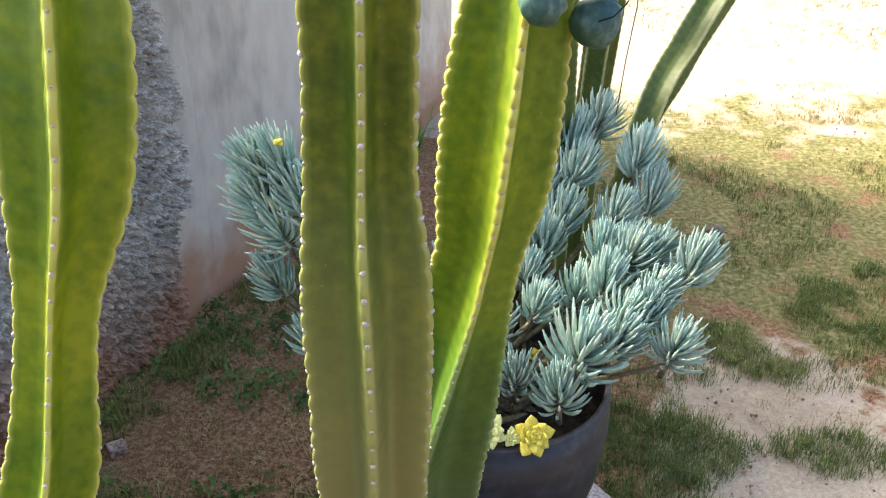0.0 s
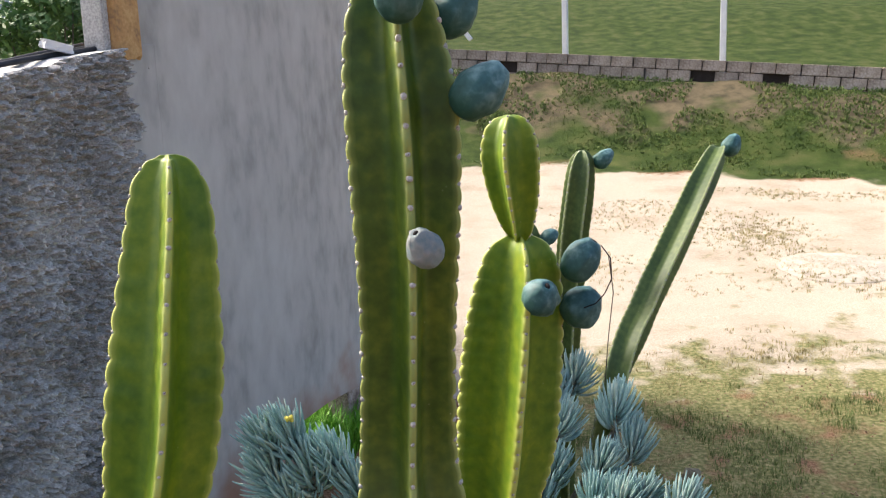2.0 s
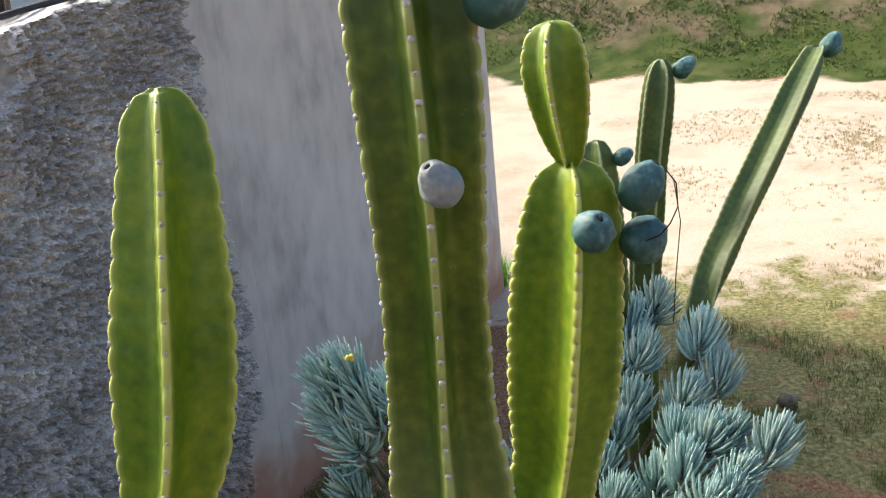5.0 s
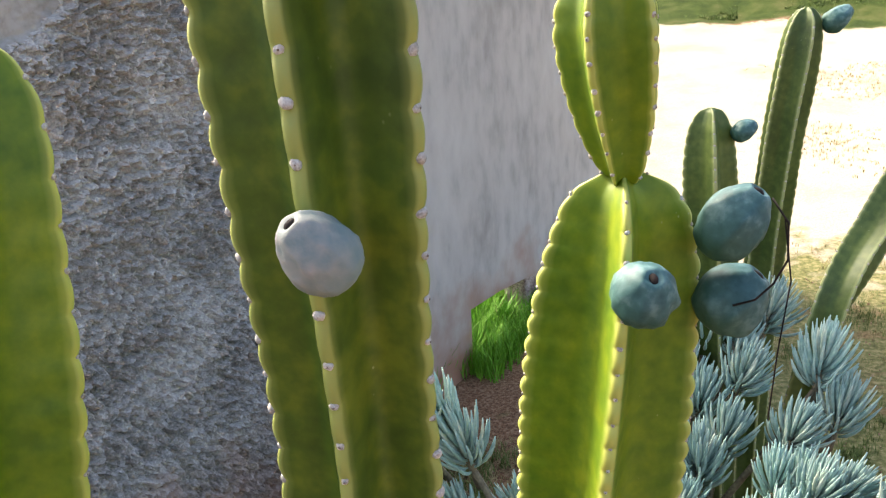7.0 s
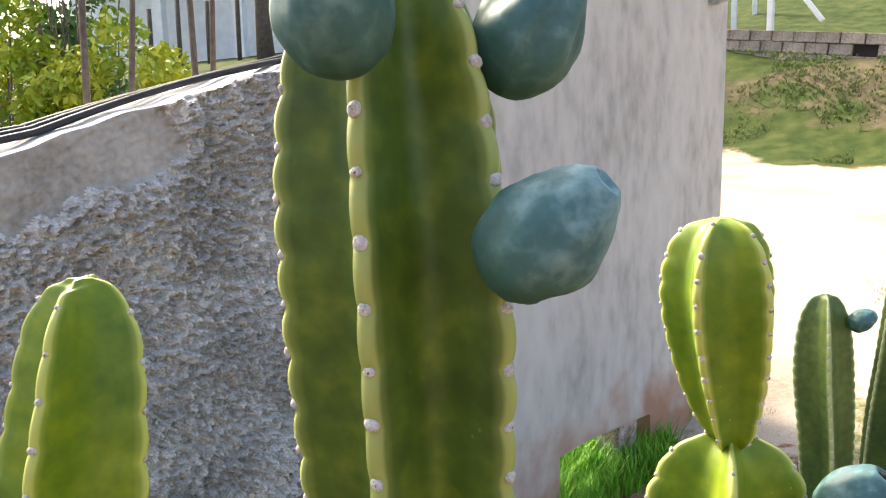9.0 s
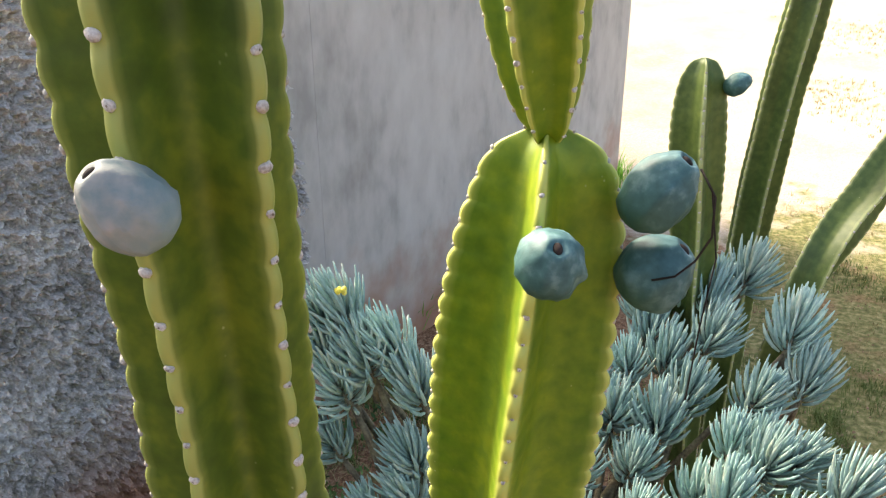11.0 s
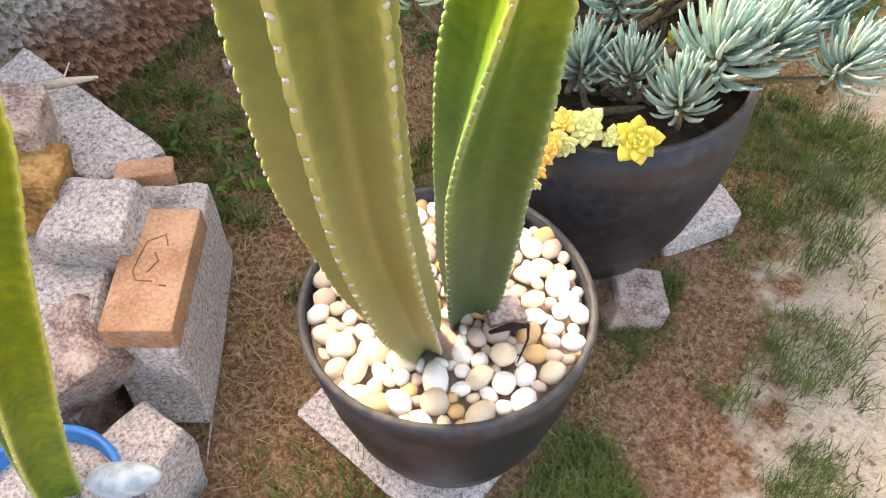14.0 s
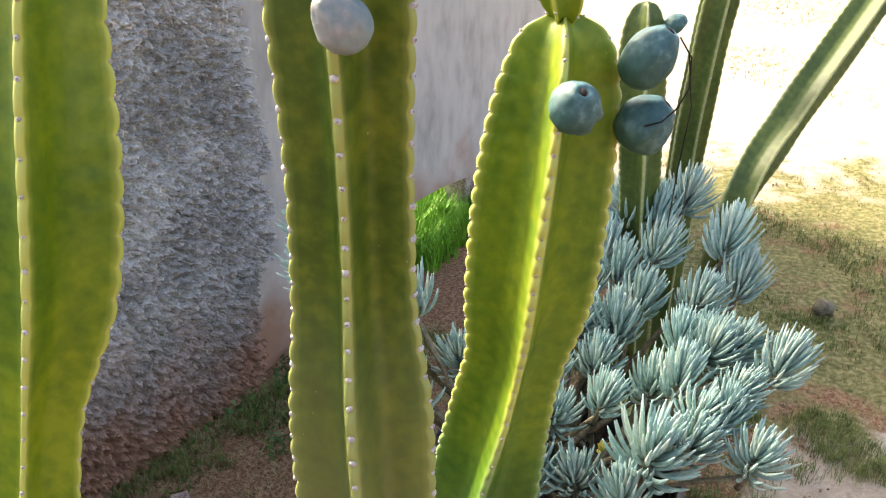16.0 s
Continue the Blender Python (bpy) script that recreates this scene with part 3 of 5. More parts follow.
def wall_rough():
    """Thick wall whose thrown mortar stands out in flecks; its top climbs to the plastered stretch."""
    ss = np.concatenate([np.linspace(-4.5, -0.62, 110), np.linspace(-0.60, 1.12, 430)]).tolist()
    zs = np.linspace(0, 1, 420).tolist()
    top = lambda s: 1.63 + 0.30 * max(s, -1.2) - 0.085 * max(s, 0) ** 2 + 0.012 * noise.noise(Vector((s * 9, 0, 5)))
    rise = lambda a, b, x: (lambda u: u * u * (3 - 2 * u))(max(0.0, min(1.0, (x - a) / (b - a))))
    verts, faces, kinds = [], [], []
    nz = len(zs)
    for s in ss:
        high = top(s)
        for q in zs:
            z = -0.1 + (high + 0.1) * q
            u, w = s * 0.92 + z * 0.38, z * 0.92 - s * 0.38
            fleck = rise(-0.04, 0.20, noise.noise(Vector((u * 38, w * 64, 2))))
            small = rise(-0.05, 0.25, noise.noise(Vector((u * 90 + 9, w * 120, 7))))
            lump = 0.022 * fleck + 0.013 * small + 0.018 * noise.noise(Vector((s * 5, z * 5, 0))) + 0.007 * noise.noise(Vector((s * 150, z * 150, 1)))
            rim = high - 0.15 - 0.05 * noise.noise(Vector((s * 7, 2, 0))) - 0.03 * noise.noise(Vector((s * 26, 5, 0)))
            bare = rise(0, 0.025, z - rim) * rise(0, 0.05, 0.30 - s + 0.5 * (high - z))
            edge = 0.99 - 0.05 * rise(0.7, 1.2, z) + 0.07 * noise.noise(Vector((z * 4, 3, 0))) + 0.05 * noise.noise(Vector((z * 19, 8, 0))) - 0.10 * rise(0.55, 0.25, z)
            crust = rise(0.012, -0.004, s - edge)
            out = (lump * (1 - 0.9 * bare) + 0.030 - 0.008 * bare) * crust + (1 - crust) * (0.0025 + 0.002 * noise.noise(Vector((s * 9, z * 9, 4))))
            verts.append(on_wall(s, z, out))
            kinds.append(1 if bare > 0.5 else 3 if crust < 0.5 else 0)
    count = len(ss)
    faces = [(i * nz + j, (i + 1) * nz + j, (i + 1) * nz + j + 1, i * nz + j + 1) for i in range(count - 1) for j in range(nz - 1)]
    index = [kinds[f[0]] for f in faces]
    first = len(verts)
    for s in ss:
        verts += [on_wall(s, top(s), -0.16), on_wall(s, -0.1, -0.16)]
    for i in range(count - 1):
        a, b = first + 2 * i, first + 2 * i + 2
        faces += [(i * nz + nz - 1, (i + 1) * nz + nz - 1, b, a), (a, b, b + 1, a + 1)]
        index += [2, 0]
    last = (count - 1) * nz
    faces += [tuple(range(last, last + nz)) + (first + 2 * count - 2, first + 2 * count - 1), tuple(range(nz - 1, -1, -1)) + (first + 1, first)]
    index += [0, 0]
    me = bpy.data.meshes.new("wall_rough")
    me.from_pydata(verts, [], faces)
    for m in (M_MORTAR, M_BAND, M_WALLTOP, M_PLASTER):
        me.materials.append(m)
    me.polygons.foreach_set("material_index", index)
    me.polygons.foreach_set("use_smooth", [i in (1, 3) for i in index])
    return tagged(new("wall_rough", me), "garden wall of grey rough-cast mortar, paler cap", "wall", kind="structure")


wall_rough()


def wall_plaster():
    """Smooth grey plastered stretch, with a ragged opening at its foot."""
    outline = [(0.90, -0.1), (1.93, -0.1), (1.94, 0.275), (2.2, 0.265), (2.45, 0.235), (2.74, 0.20), (2.76, -0.1), (3.53, -0.12), (3.54, 2.50), (1.06, 2.345), (1.05, 1.80), (0.90, 1.76)]
    bm = bmesh.new()
    front = [bm.verts.new(on_wall(s, z, 0.0)) for s, z in outline]
    f = bm.faces.new(front)
    ext = bmesh.ops.extrude_face_region(bm, geom=[f])
    for v in ext["geom"]:
        if isinstance(v, bmesh.types.BMVert):
            v.co -= WN * 0.15
    bmesh.ops.recalc_face_normals(bm, faces=bm.faces[:])
    bmesh.ops.bevel(bm, geom=[e for e in bm.edges if abs((e.verts[0].co - e.verts[1].co).z) > 1.5 or e.verts[0].co.z > 2.2 and e.verts[1].co.z > 2.2], offset=0.008, segments=2, affect="EDGES")
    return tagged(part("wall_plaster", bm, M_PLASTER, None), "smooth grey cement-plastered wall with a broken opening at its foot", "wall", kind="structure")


wall_plaster()

# coping tiles on the plastered wall
coping = thing("tile_coping", "row of weathered clay tiles on the plastered wall", "roof tiles")
for k in range(9):
    bm = bmesh.new()
    s0 = 1.2 + k * 0.27
    pts = []
    for side in range(9):
        a = math.pi * side / 8
        for e, (ds, tap) in enumerate(((0, 1.0), (0.29, 0.86))):
            pts.append(bm.verts.new(on_wall(s0 + ds, 2.36 + 0.065 * s0 - 0.05 + 0.055 * math.sin(a) + 0.008 * e, -0.07 + 0.10 * tap * math.cos(a))))
    for i in range(8):
        bm.faces.new((pts[2 * i], pts[2 * i + 2], pts[2 * i + 3], pts[2 * i + 1]))
    bmesh.ops.solidify(bm, geom=bm.faces[:], thickness=0.012)
    part("tile", bm, M_TILE, coping)

# broken pilaster standing on the rough wall, against the plastered stretch
pil = thing("broken_pilaster", "broken plastered pilaster with exposed orange clay core", "pillar")
bm = bmesh.new()
rock(bm, Matrix.Translation(on_wall(0.985, 2.13, -0.025)) @ Matrix.Rotation(math.atan2(WD.y, WD.x), 4, "Z"), 0.12, 0.08, 0.66, 11, 0.05, 5)
part("core", bm, M_ORANGE_CLAY, pil, "exposed orange clay core")
for s, w, sd in ((0.86, 0.03, 3), (1.045, 0.035, 7)):
    bm = bmesh.new()
    rock(bm, Matrix.Translation(on_wall(s + 0.05, 2.14, -0.04)) @ Matrix.Rotation(math.atan2(WD.y, WD.x), 4, "Z"), w, 0.07, 0.72, sd, 0.04, 5)
    part("plaster_edge", bm, M_MORTAR, pil, "rough grey plaster edge")

# rubble flake on the wall's top
bm = bmesh.new()
rock(bm, Matrix.Translation(on_wall(0.73, 1.835, -0.03)) @ pose(0, 0, 0, 8, 12, 50), 0.08, 0.04, 0.025, 5, 0.12, 3)
tagged(part("mortar_flake", bm, M_WHITE, None), "white chip of mortar lying on the wall top", "rubble")

# hoses along the wall's top
for i, (o, h) in enumerate(((-0.045, 0.012), (-0.075, 0.013), (-0.10, 0.016))):
    bm = bmesh.new()
    pts = [on_wall(s, 1.63 + 0.30 * max(s, -1.2) - 0.085 * max(s, 0) ** 2 + h + 0.012 * (s < 0) + 0.006 * math.sin(s * 5 + i), o + 0.008 * math.sin(s * 3 + i * 2)) for s in np.linspace(-1.15, 1.0, 30).tolist()]
    tube(bm, pts, 0.0085, 8)
    tagged(part("hose", bm, M_HOSE, None, smooth=True), "black plastic hose lying along the wall top", "hose", group="hoses on the wall")

# pipe stub on the plastered wall
bm = bmesh.new()
tube(bm, [on_wall(3.30, 2.12, -0.01), on_wall(3.30, 2.12, 0.05), on_wall(3.33, 2.13, 0.07), on_wall(3.42, 2.18, 0.07), on_wall(3.45, 2.26, 0.07)], 0.018, 10)
tagged(part("pipe_stub", bm, M_METAL, None, smooth=True), "bent grey metal pipe stub fixed to the plastered wall", "pipe")

# stone prop in the opening
bm = bmesh.new()
rock(bm, Matrix.Translation(on_wall(2.56, 0.11, -0.08)) @ pose(0, 0, 0, 0, 0, 70), 0.17, 0.13, 0.30, 21, 0.04)
tagged(part("stone_prop", bm, M_GRANITE_PINK, None), "tan stone propped in the wall's opening", "stone")

# ---- pots ----
SMALL = Vector((0.0, 0.995, 0.0))
BIG = Vector((0.145, 1.50, 0.0))


def pot(name, centre, profile, label, wob, mat=M_POT, rim=M_POT_RIM, rim_r=0.005):
    t = thing(name, label, "plant pot", centre)
    bm = bmesh.new()
    outer = profile
    inner = [(r - 0.012, z) for r, z in reversed(profile[2:])]
    rings = lathe(bm, [(0.001, outer[0][1])] + outer + inner + [(0.001, inner[-1][1])], wobble=wob)
    part("body", bm, mat, t, smooth=True)
    bm = bmesh.new()
    r, z = profile[-1]
    lathe(bm, [(r - 0.006 + 1.2 * rim_r * math.cos(a), z + rim_r * math.sin(a)) for a in np.linspace(0, 2 * math.pi, 9).tolist()], wobble=wob)
    part("rim", bm, rim, t, "worn grey rim", smooth=True)
    return t


pot("small_planter", SMALL, [(0.14, 0.035), (0.155, 0.045), (0.185, 0.14), (0.208, 0.26), (0.22, 0.36), (0.226, 0.425)], "glossy black round planter filled with pebbles", 0.022)
big = pot("large_planter", BIG, [(0.15, 0.075), (0.17, 0.085), (0.215, 0.20), (0.245, 0.33), (0.256, 0.44), (0.252, 0.535)], "large glossy black bellied planter on stones", 0.0)
bm = bmesh.new()
lathe(bm, [(0.243, 0.47), (0.16, 0.485), (0.06, 0.49), (0.001, 0.492)])
part("soil", bm, M_SOIL, big, "dark damp potting soil", smooth=True)

# stones that carry the pots
for m, sx, sy, sz, sd, lab, mt in (
    (pose(-0.05, 0.975, 0.017, 0, 0, -23), 0.38, 0.32, 0.034, 31, "flat grey granite slab under the small planter", M_GRANITE),
    (pose(0.17, 1.44, 0.036, 0, 0, 30), 0.18, 0.16, 0.072, 32, "split pink stone under the large planter", M_GRANITE_PINK),
    (pose(0.365, 1.60, 0.036, 0, 0, 38), 0.19, 0.12, 0.072, 33, "grey granite block under the large planter", M_GRANITE),
    (pose(0.05, 1.62, 0.036, 0, 0, 10), 0.24, 0.20, 0.072, 34, "grey granite block under the large planter", M_GRANITE),
    (pose(0.285, 1.345, 0.035, 0, 12, 20), 0.12, 0.11, 0.10, 35, "loose reddish rock beside the large planter", M_GRANITE_PINK),
):
    bm = bmesh.new()
    rock(bm, m, sx, sy, sz, sd, 0.035, 3, 0.04)
    tagged(part("support_stone", bm, mt, None), lab, "stone")

# ---- pebbles in the small planter ----
bed = bmesh.new()
lathe(bed, [(0.216, 0.386), (0.12, 0.39), (0.001, 0.392)], centre=SMALL, wobble=0.022)
tagged(part("gravel_bed", bed, M_PEBBLES[2], None, smooth=True), "bed of small stones inside the small planter", "gravel", kind="stuff")
shapes = []
for k in range(5):
    bm = bmesh.new()
    bmesh.ops.create_icosphere(bm, subdivisions=2, radius=1.0)
    for v in bm.verts:
        v.co *= 1 + 0.14 * noise.noise(v.co * 1.3 + Vector((k * 5, 0, 0)))
    me = bpy.data.meshes.new("pebble")
    bm.to_mesh(me)
    bm.free()
    me.polygons.foreach_set("use_smooth", [True] * len(me.polygons))
    shapes.append(me)
meshes = []
for mt, count in zip(M_PEBBLES, (6, 5, 4, 2)):
    for k in range(count):
        me = shapes[k % 5].copy()
        me.materials.append(mt)
        meshes.append(me)
rnd = random.Random(5)
placed, tries = [], 0
while len(placed) < 295 and tries < 16000:
    tries += 1
    a, r = rnd.uniform(0, 2 * math.pi), 0.203 * math.sqrt(rnd.random())
    sz = rnd.choice((0.014, 0.017, 0.019, 0.021, 0.023)) if tries < 6000 else rnd.uniform(0.009, 0.013)
    x, y = SMALL.x + r * math.cos(a), SMALL.y + r * math.sin(a)
    if any((x - px) ** 2 + (y - py) ** 2 < (0.80 * (sz + ps)) ** 2 for px, py, ps in placed):
        continue
    if math.hypot(x + 0.01, y - 0.93) < 0.05:
        continue
    placed.append((x, y, sz))
    ob = new("pebble", rnd.choice(meshes))
    ob.matrix_world = Matrix.Translation((x, y, 0.404 + sz * 0.40 + rnd.uniform(-0.004, 0.006))) @ pose(0, 0, 0, rnd.uniform(-18, 18), rnd.uniform(-18, 18), rnd.uniform(0, 360)) @ Matrix.Diagonal((sz * rnd.uniform(1.0, 1.35), sz * rnd.uniform(0.8, 1.0), sz * rnd.uniform(0.6, 0.85), 1))
    tagged(ob, "smooth rounded pebble in the small planter", "pebble", "pebbles in the small planter")

# a broken stone and a shrivelled flower among the pebbles
bm = bmesh.new()
rock(bm, Matrix.Translation((0.089, 0.991, 0.425)) @ pose(0, 0, 0, 12, 8, 35), 0.062, 0.045, 0.04, 57, 0.04, 3, 0.08)
tagged(part("broken_stone", bm, M_GRANITE_PINK, None), "angular pinkish broken stone among the pebbles", "stone")
bm = bmesh.new()
tube(bm, [(0.079, 0.951, 0.428), (0.109, 0.961, 0.445), (0.133, 0.964, 0.452), (0.137, 0.949, 0.440), (0.131, 0.912, 0.430)], [0.003, 0.006, 0.004, 0.002, 0.001], 7)
tagged(part("withered_flower", bm, M_DARK, None, smooth=True), "shrivelled blackish flower lying on the pebbles", "flower")

# ---- the tall cactus in the small planter ----
tall = thing("tall_cactus", "tall ribbed columnar cactus with blue fruits in the small planter", "cactus", (SMALL.x, SMALL.y, 0.38))


def local(rows, at):
    return [(x - at[0], y - at[1], z - at[2], r) for x, y, z, r in rows]


AT = tall.location
cactus_stem("stem", local([(-0.020, 0.935, 0.37, 0.026), (-0.019, 0.925, 0.40, 0.037), (-0.012, 0.885, 0.50, 0.046), (0.0, 0.80, 0.72, 0.055), (0.004, 0.748, 0.92, 0.061), (0.006, 0.732, 1.06, 0.064), (0.007, 0.727, 1.20, 0.063), (0.006, 0.726, 1.30, 0.052), (0.010, 0.715, 1.40, 0.05), (0.014, 0.702, 1.50, 0.052), (0.014, 0.696, 1.62, 0.055), (0.011, 0.697, 1.70, 0.049), (0.010, 0.698, 1.745, 0.036), (0.010, 0.698, 1.768, 0.014), (0.010, 0.698, 1.772, 0.004)], AT), 5, radians(-84), tall, M_STEM_DARK, "tall dark green ribbed stem, corky near its base", gap=0.0235, corky_below=0.95, waist=0.56, seed=3, areole=0.0024, shift=(0, -9, -4, 0, 0))
cactus_stem("stem", local([(0.030, 1.005, 0.37, 0.040), (0.040, 0.985, 0.52, 0.056), (0.058, 0.958, 0.76, 0.066), (0.080, 0.938, 0.94, 0.064), (0.100, 0.926, 1.07, 0.056), (0.112, 0.922, 1.13, 0.053), (0.122, 0.918, 1.20, 0.063), (0.130, 0.915, 1.29, 0.066), (0.137, 0.913, 1.37, 0.062), (0.142, 0.912, 1.43, 0.053), (0.143, 0.912, 1.468, 0.038), (0.143, 0.912, 1.486, 0.010)], AT), 4, radians(-84), tall, M_STEM_LIME, "lime green ribbed stem, leaning outward", gap=0.0185, corky_below=0.62, seed=5, areole=0.0016, waist=0.63, twist=((0.4, -24), (0.78, -24), (1.08, 0), (2, 0)), folds=0.009, deep_green_below=1.10 - AT.z)
cactus_stem("stem", local([(0.143, 0.912, 1.478, 0.010), (0.143, 0.905, 1.495, 0.020), (0.140, 0.90, 1.53, 0.031), (0.136, 0.895, 1.575, 0.037), (0.135, 0.893, 1.605, 0.033), (0.135, 0.892, 1.622, 0.022), (0.135, 0.892, 1.628, 0.006)], AT), 5, radians(-109), tall, M_STEM_LIME, "young pale green shoot on the leaning stem", gap=0.015, seed=8, areole=0.0017, waist=0.42, folds=0.008)
for at, ax, ln, wd, mt, lab, hole in (
    ((0.160, 0.836, 1.424), (0.25, -0.6, 0.7), 0.046, 0.042, M_FRUIT, "pale blue-green ripe fruit with a hole in its tip", True),
    ((0.217, 0.897, 1.453), (0.5, -0.1, 0.75), 0.060, 0.043, M_FRUIT, "plump blue-green fruit, dried flower at its tip", True),
    ((0.220, 0.913, 1.391), (0.55, 0.0, 0.6), 0.056, 0.049, M_FRUIT, "dark blue-green fruit pressed against the stem", True),
    ((0.031, 0.632, 1.521), (-0.40, -0.45, 0.80), 0.041, 0.032, M_FRUIT_GREY, "greyish withered fruit with a dark hole", True),
    ((0.018, 0.632, 1.741), (-0.02, -0.22, 0.95), 0.062, 0.041, M_FRUIT, "blue-green pear-shaped fruit at the stem's tip", False),
    ((0.068, 0.708, 1.731), (0.45, 0.0, 0.75), 0.062, 0.043, M_FRUIT, "blue-green lumpy fruit near the stem's tip", False),
    ((0.086, 0.662, 1.655), (0.66, -0.05, 0.58), 0.062, 0.043, M_FRUIT, "large blue fruit standing out from the stem", False),
):
    fruit(tall, Vector(at) - AT, ax, ln, wd, mt, at[0] * 90 + at[2] * 7, lab, hole)

# dried flower thread on the fruits
bm = bmesh.new()
tube(bm, [Vector(p) - AT for p in ((0.240, 0.895, 1.470), (0.250, 0.888, 1.455), (0.251, 0.886, 1.43), (0.243, 0.888, 1.412), (0.232, 0.888, 1.40), (0.218, 0.889, 1.395))], 0.0008, 5)
tube(bm, [Vector(p) - AT for p in ((0.248, 0.89, 1.458), (0.256, 0.90, 1.41), (0.252, 0.91, 1.35), (0.250, 0.92, 1.29))], 0.0006, 5)
part("flower_thread", bm, M_DARK, tall, "thin dried flower thread")

# ---- the cactus in the blue pot ----
left = thing("lime_cactus", "lime green single-stemmed columnar cactus in a blue pot", "cactus", (-0.53, 0.60, 0.22))
cactus_stem("stem", local([(-0.53, 0.60, 0.21, 0.042), (-0.475, 0.615, 0.45, 0.048), (-0.405, 0.628, 0.67, 0.048), (-0.350, 0.642, 0.85, 0.046), (-0.299, 0.66, 1.0, 0.044), (-0.280, 0.672, 1.10, 0.037), (-0.265, 0.685, 1.19, 0.037), (-0.242, 0.697, 1.29, 0.052), (-0.229, 0.706, 1.385, 0.054), (-0.2225, 0.72, 1.47, 0.049), (-0.218, 0.73, 1.53, 0.044), (-0.217, 0.738, 1.572, 0.037), (-0.217, 0.742, 1.596, 0.023), (-0.217, 0.742, 1.604, 0.008)], left.location), 4, radians(-74), left, M_STEM_LIME, "lime green ribbed stem", gap=0.0265, seed=12, areole=0.0019, waist=0.62, folds=0.013)
pot("blue_pot", Vector((-0.53, 0.575, 0.0)), [(0.085, 0.0), (0.095, 0.01), (0.11, 0.10), (0.122, 0.19), (0.128, 0.235)], "bright blue plastic pot holding a cactus", 0.0, M_BLUE, M_BLUE, 0.006)
bm = bmesh.new()
lathe(bm, [(0.112, 0.205), (0.05, 0.215), (0.001, 0.216)], centre=(-0.53, 0.575, 0))
tagged(part("gravel", bm, M_GRANITE, None, smooth=True), "grey gravel filling the blue pot", "gravel", kind="stuff")
bm = bmesh.new()
bmesh.ops.create_uvsphere(bm, u_segments=20, v_segments=14, radius=1.0)
for v in bm.verts:
    v.co = Vector((v.co.x * 0.055 + 0.022 * max(0, v.co.x) ** 2, v.co.y * 0.028, v.co.z * 0.030 + 0.018 * max(0, v.co.x) ** 2))
bm.transform(pose(-0.415, 0.635, 0.262, 0, -8, 15))
tagged(part("ceramic_ornament", bm, M_CERAMIC, None, smooth=True), "pale blue-grey rounded ceramic ornament on the blue pot", "ornament")

# ---- heap of stones and a brick ----
for m, sx, sy, sz, sd, mt, lab, cr in (
    (pose(-0.575, 1.03, 0.13, 0, 0, 20), 0.15, 0.42, 0.27, 41, M_GRANITE, "tall speckled granite block carrying the brick", 0.05),
    (pose(-0.67, 1.045, 0.29, 8, -6, 12), 0.17, 0.15, 0.17, 42, M_GRANITE, "broken light granite chunk on the heap", 0.10),
    (pose(-0.90, 1.265, 0.20, 5, 6, -20), 0.44, 0.16, 0.26, 43, M_GRANITE, "long pale granite slab leaning on the heap", 0.06),
    (pose(-0.68, 0.90, 0.18, 0, 0, 30), 0.15, 0.17, 0.22, 44, M_GRANITE, "granite chunk in the heap", 0.08),
    (pose(-0.46, 0.72, 0.095, 0, 0, -18), 0.15, 0.14, 0.21, 45, M_GRANITE, "pale faceted granite block at the heap's front", 0.12),
    (pose(-0.66, 0.79, 0.19, 22, 10, -38), 0.15, 0.28, 0.16, 46, M_GRANITE_PINK, "flat pinkish field stone leaning on the heap", 0.12),
    (pose(-0.60, 0.99, 0.18, 0, 0, 20), 0.11, 0.13, 0.14, 47, M_GRANITE_PINK, "reddish stone wedged under the brick", 0.1),
    (pose(-0.83, 1.06, 0.34, 0, 15, 20), 0.13, 0.12, 0.15, 48, M_ROCK_ORANGE, "rusty orange and dark iron-stained rock", 0.12),
    (pose(-0.80, 1.06, 0.13, 0, 0, 40), 0.34, 0.30, 0.27, 49, M_GRANITE, "granite block at the bottom of the heap", 0.06),
    (pose(-0.74, 0.84, 0.07, 0, 0, 10), 0.26, 0.26, 0.18, 50, M_GRANITE_PINK, "dark stone at the bottom of the heap", 0.06),
    (pose(-0.335, 0.66, 0.025, 0, 0, 20), 0.10, 0.09, 0.06, 51, M_GRANITE, "small pale granite piece on the ground", 0.1),
    (pose(-0.648, 1.16, 0.335, 0, 5, 30), 0.11, 0.05, 0.03, 52, M_BRICK, "thin reddish tile shard on the heap", 0.04),
    (pose(-0.892, 1.131, 0.40, 6, 10, 25), 0.15, 0.13, 0.16, 54, M_GRANITE_PINK, "rounded grey-brown stone at the back of the heap", 0.10),
    (pose(-0.86, 1.80, 0.02, 0, 0, 40), 0.05, 0.045, 0.035, 53, M_GRANITE_PINK, "small grey stone in the weeds by the wall", 0.15),
):
    bm = bmesh.new()
    rock(bm, m, sx, sy, sz, sd, 0.045, 4, cr)
    tagged(part("granite_stone", bm, mt, None), lab, "stone", "stones in the heap")

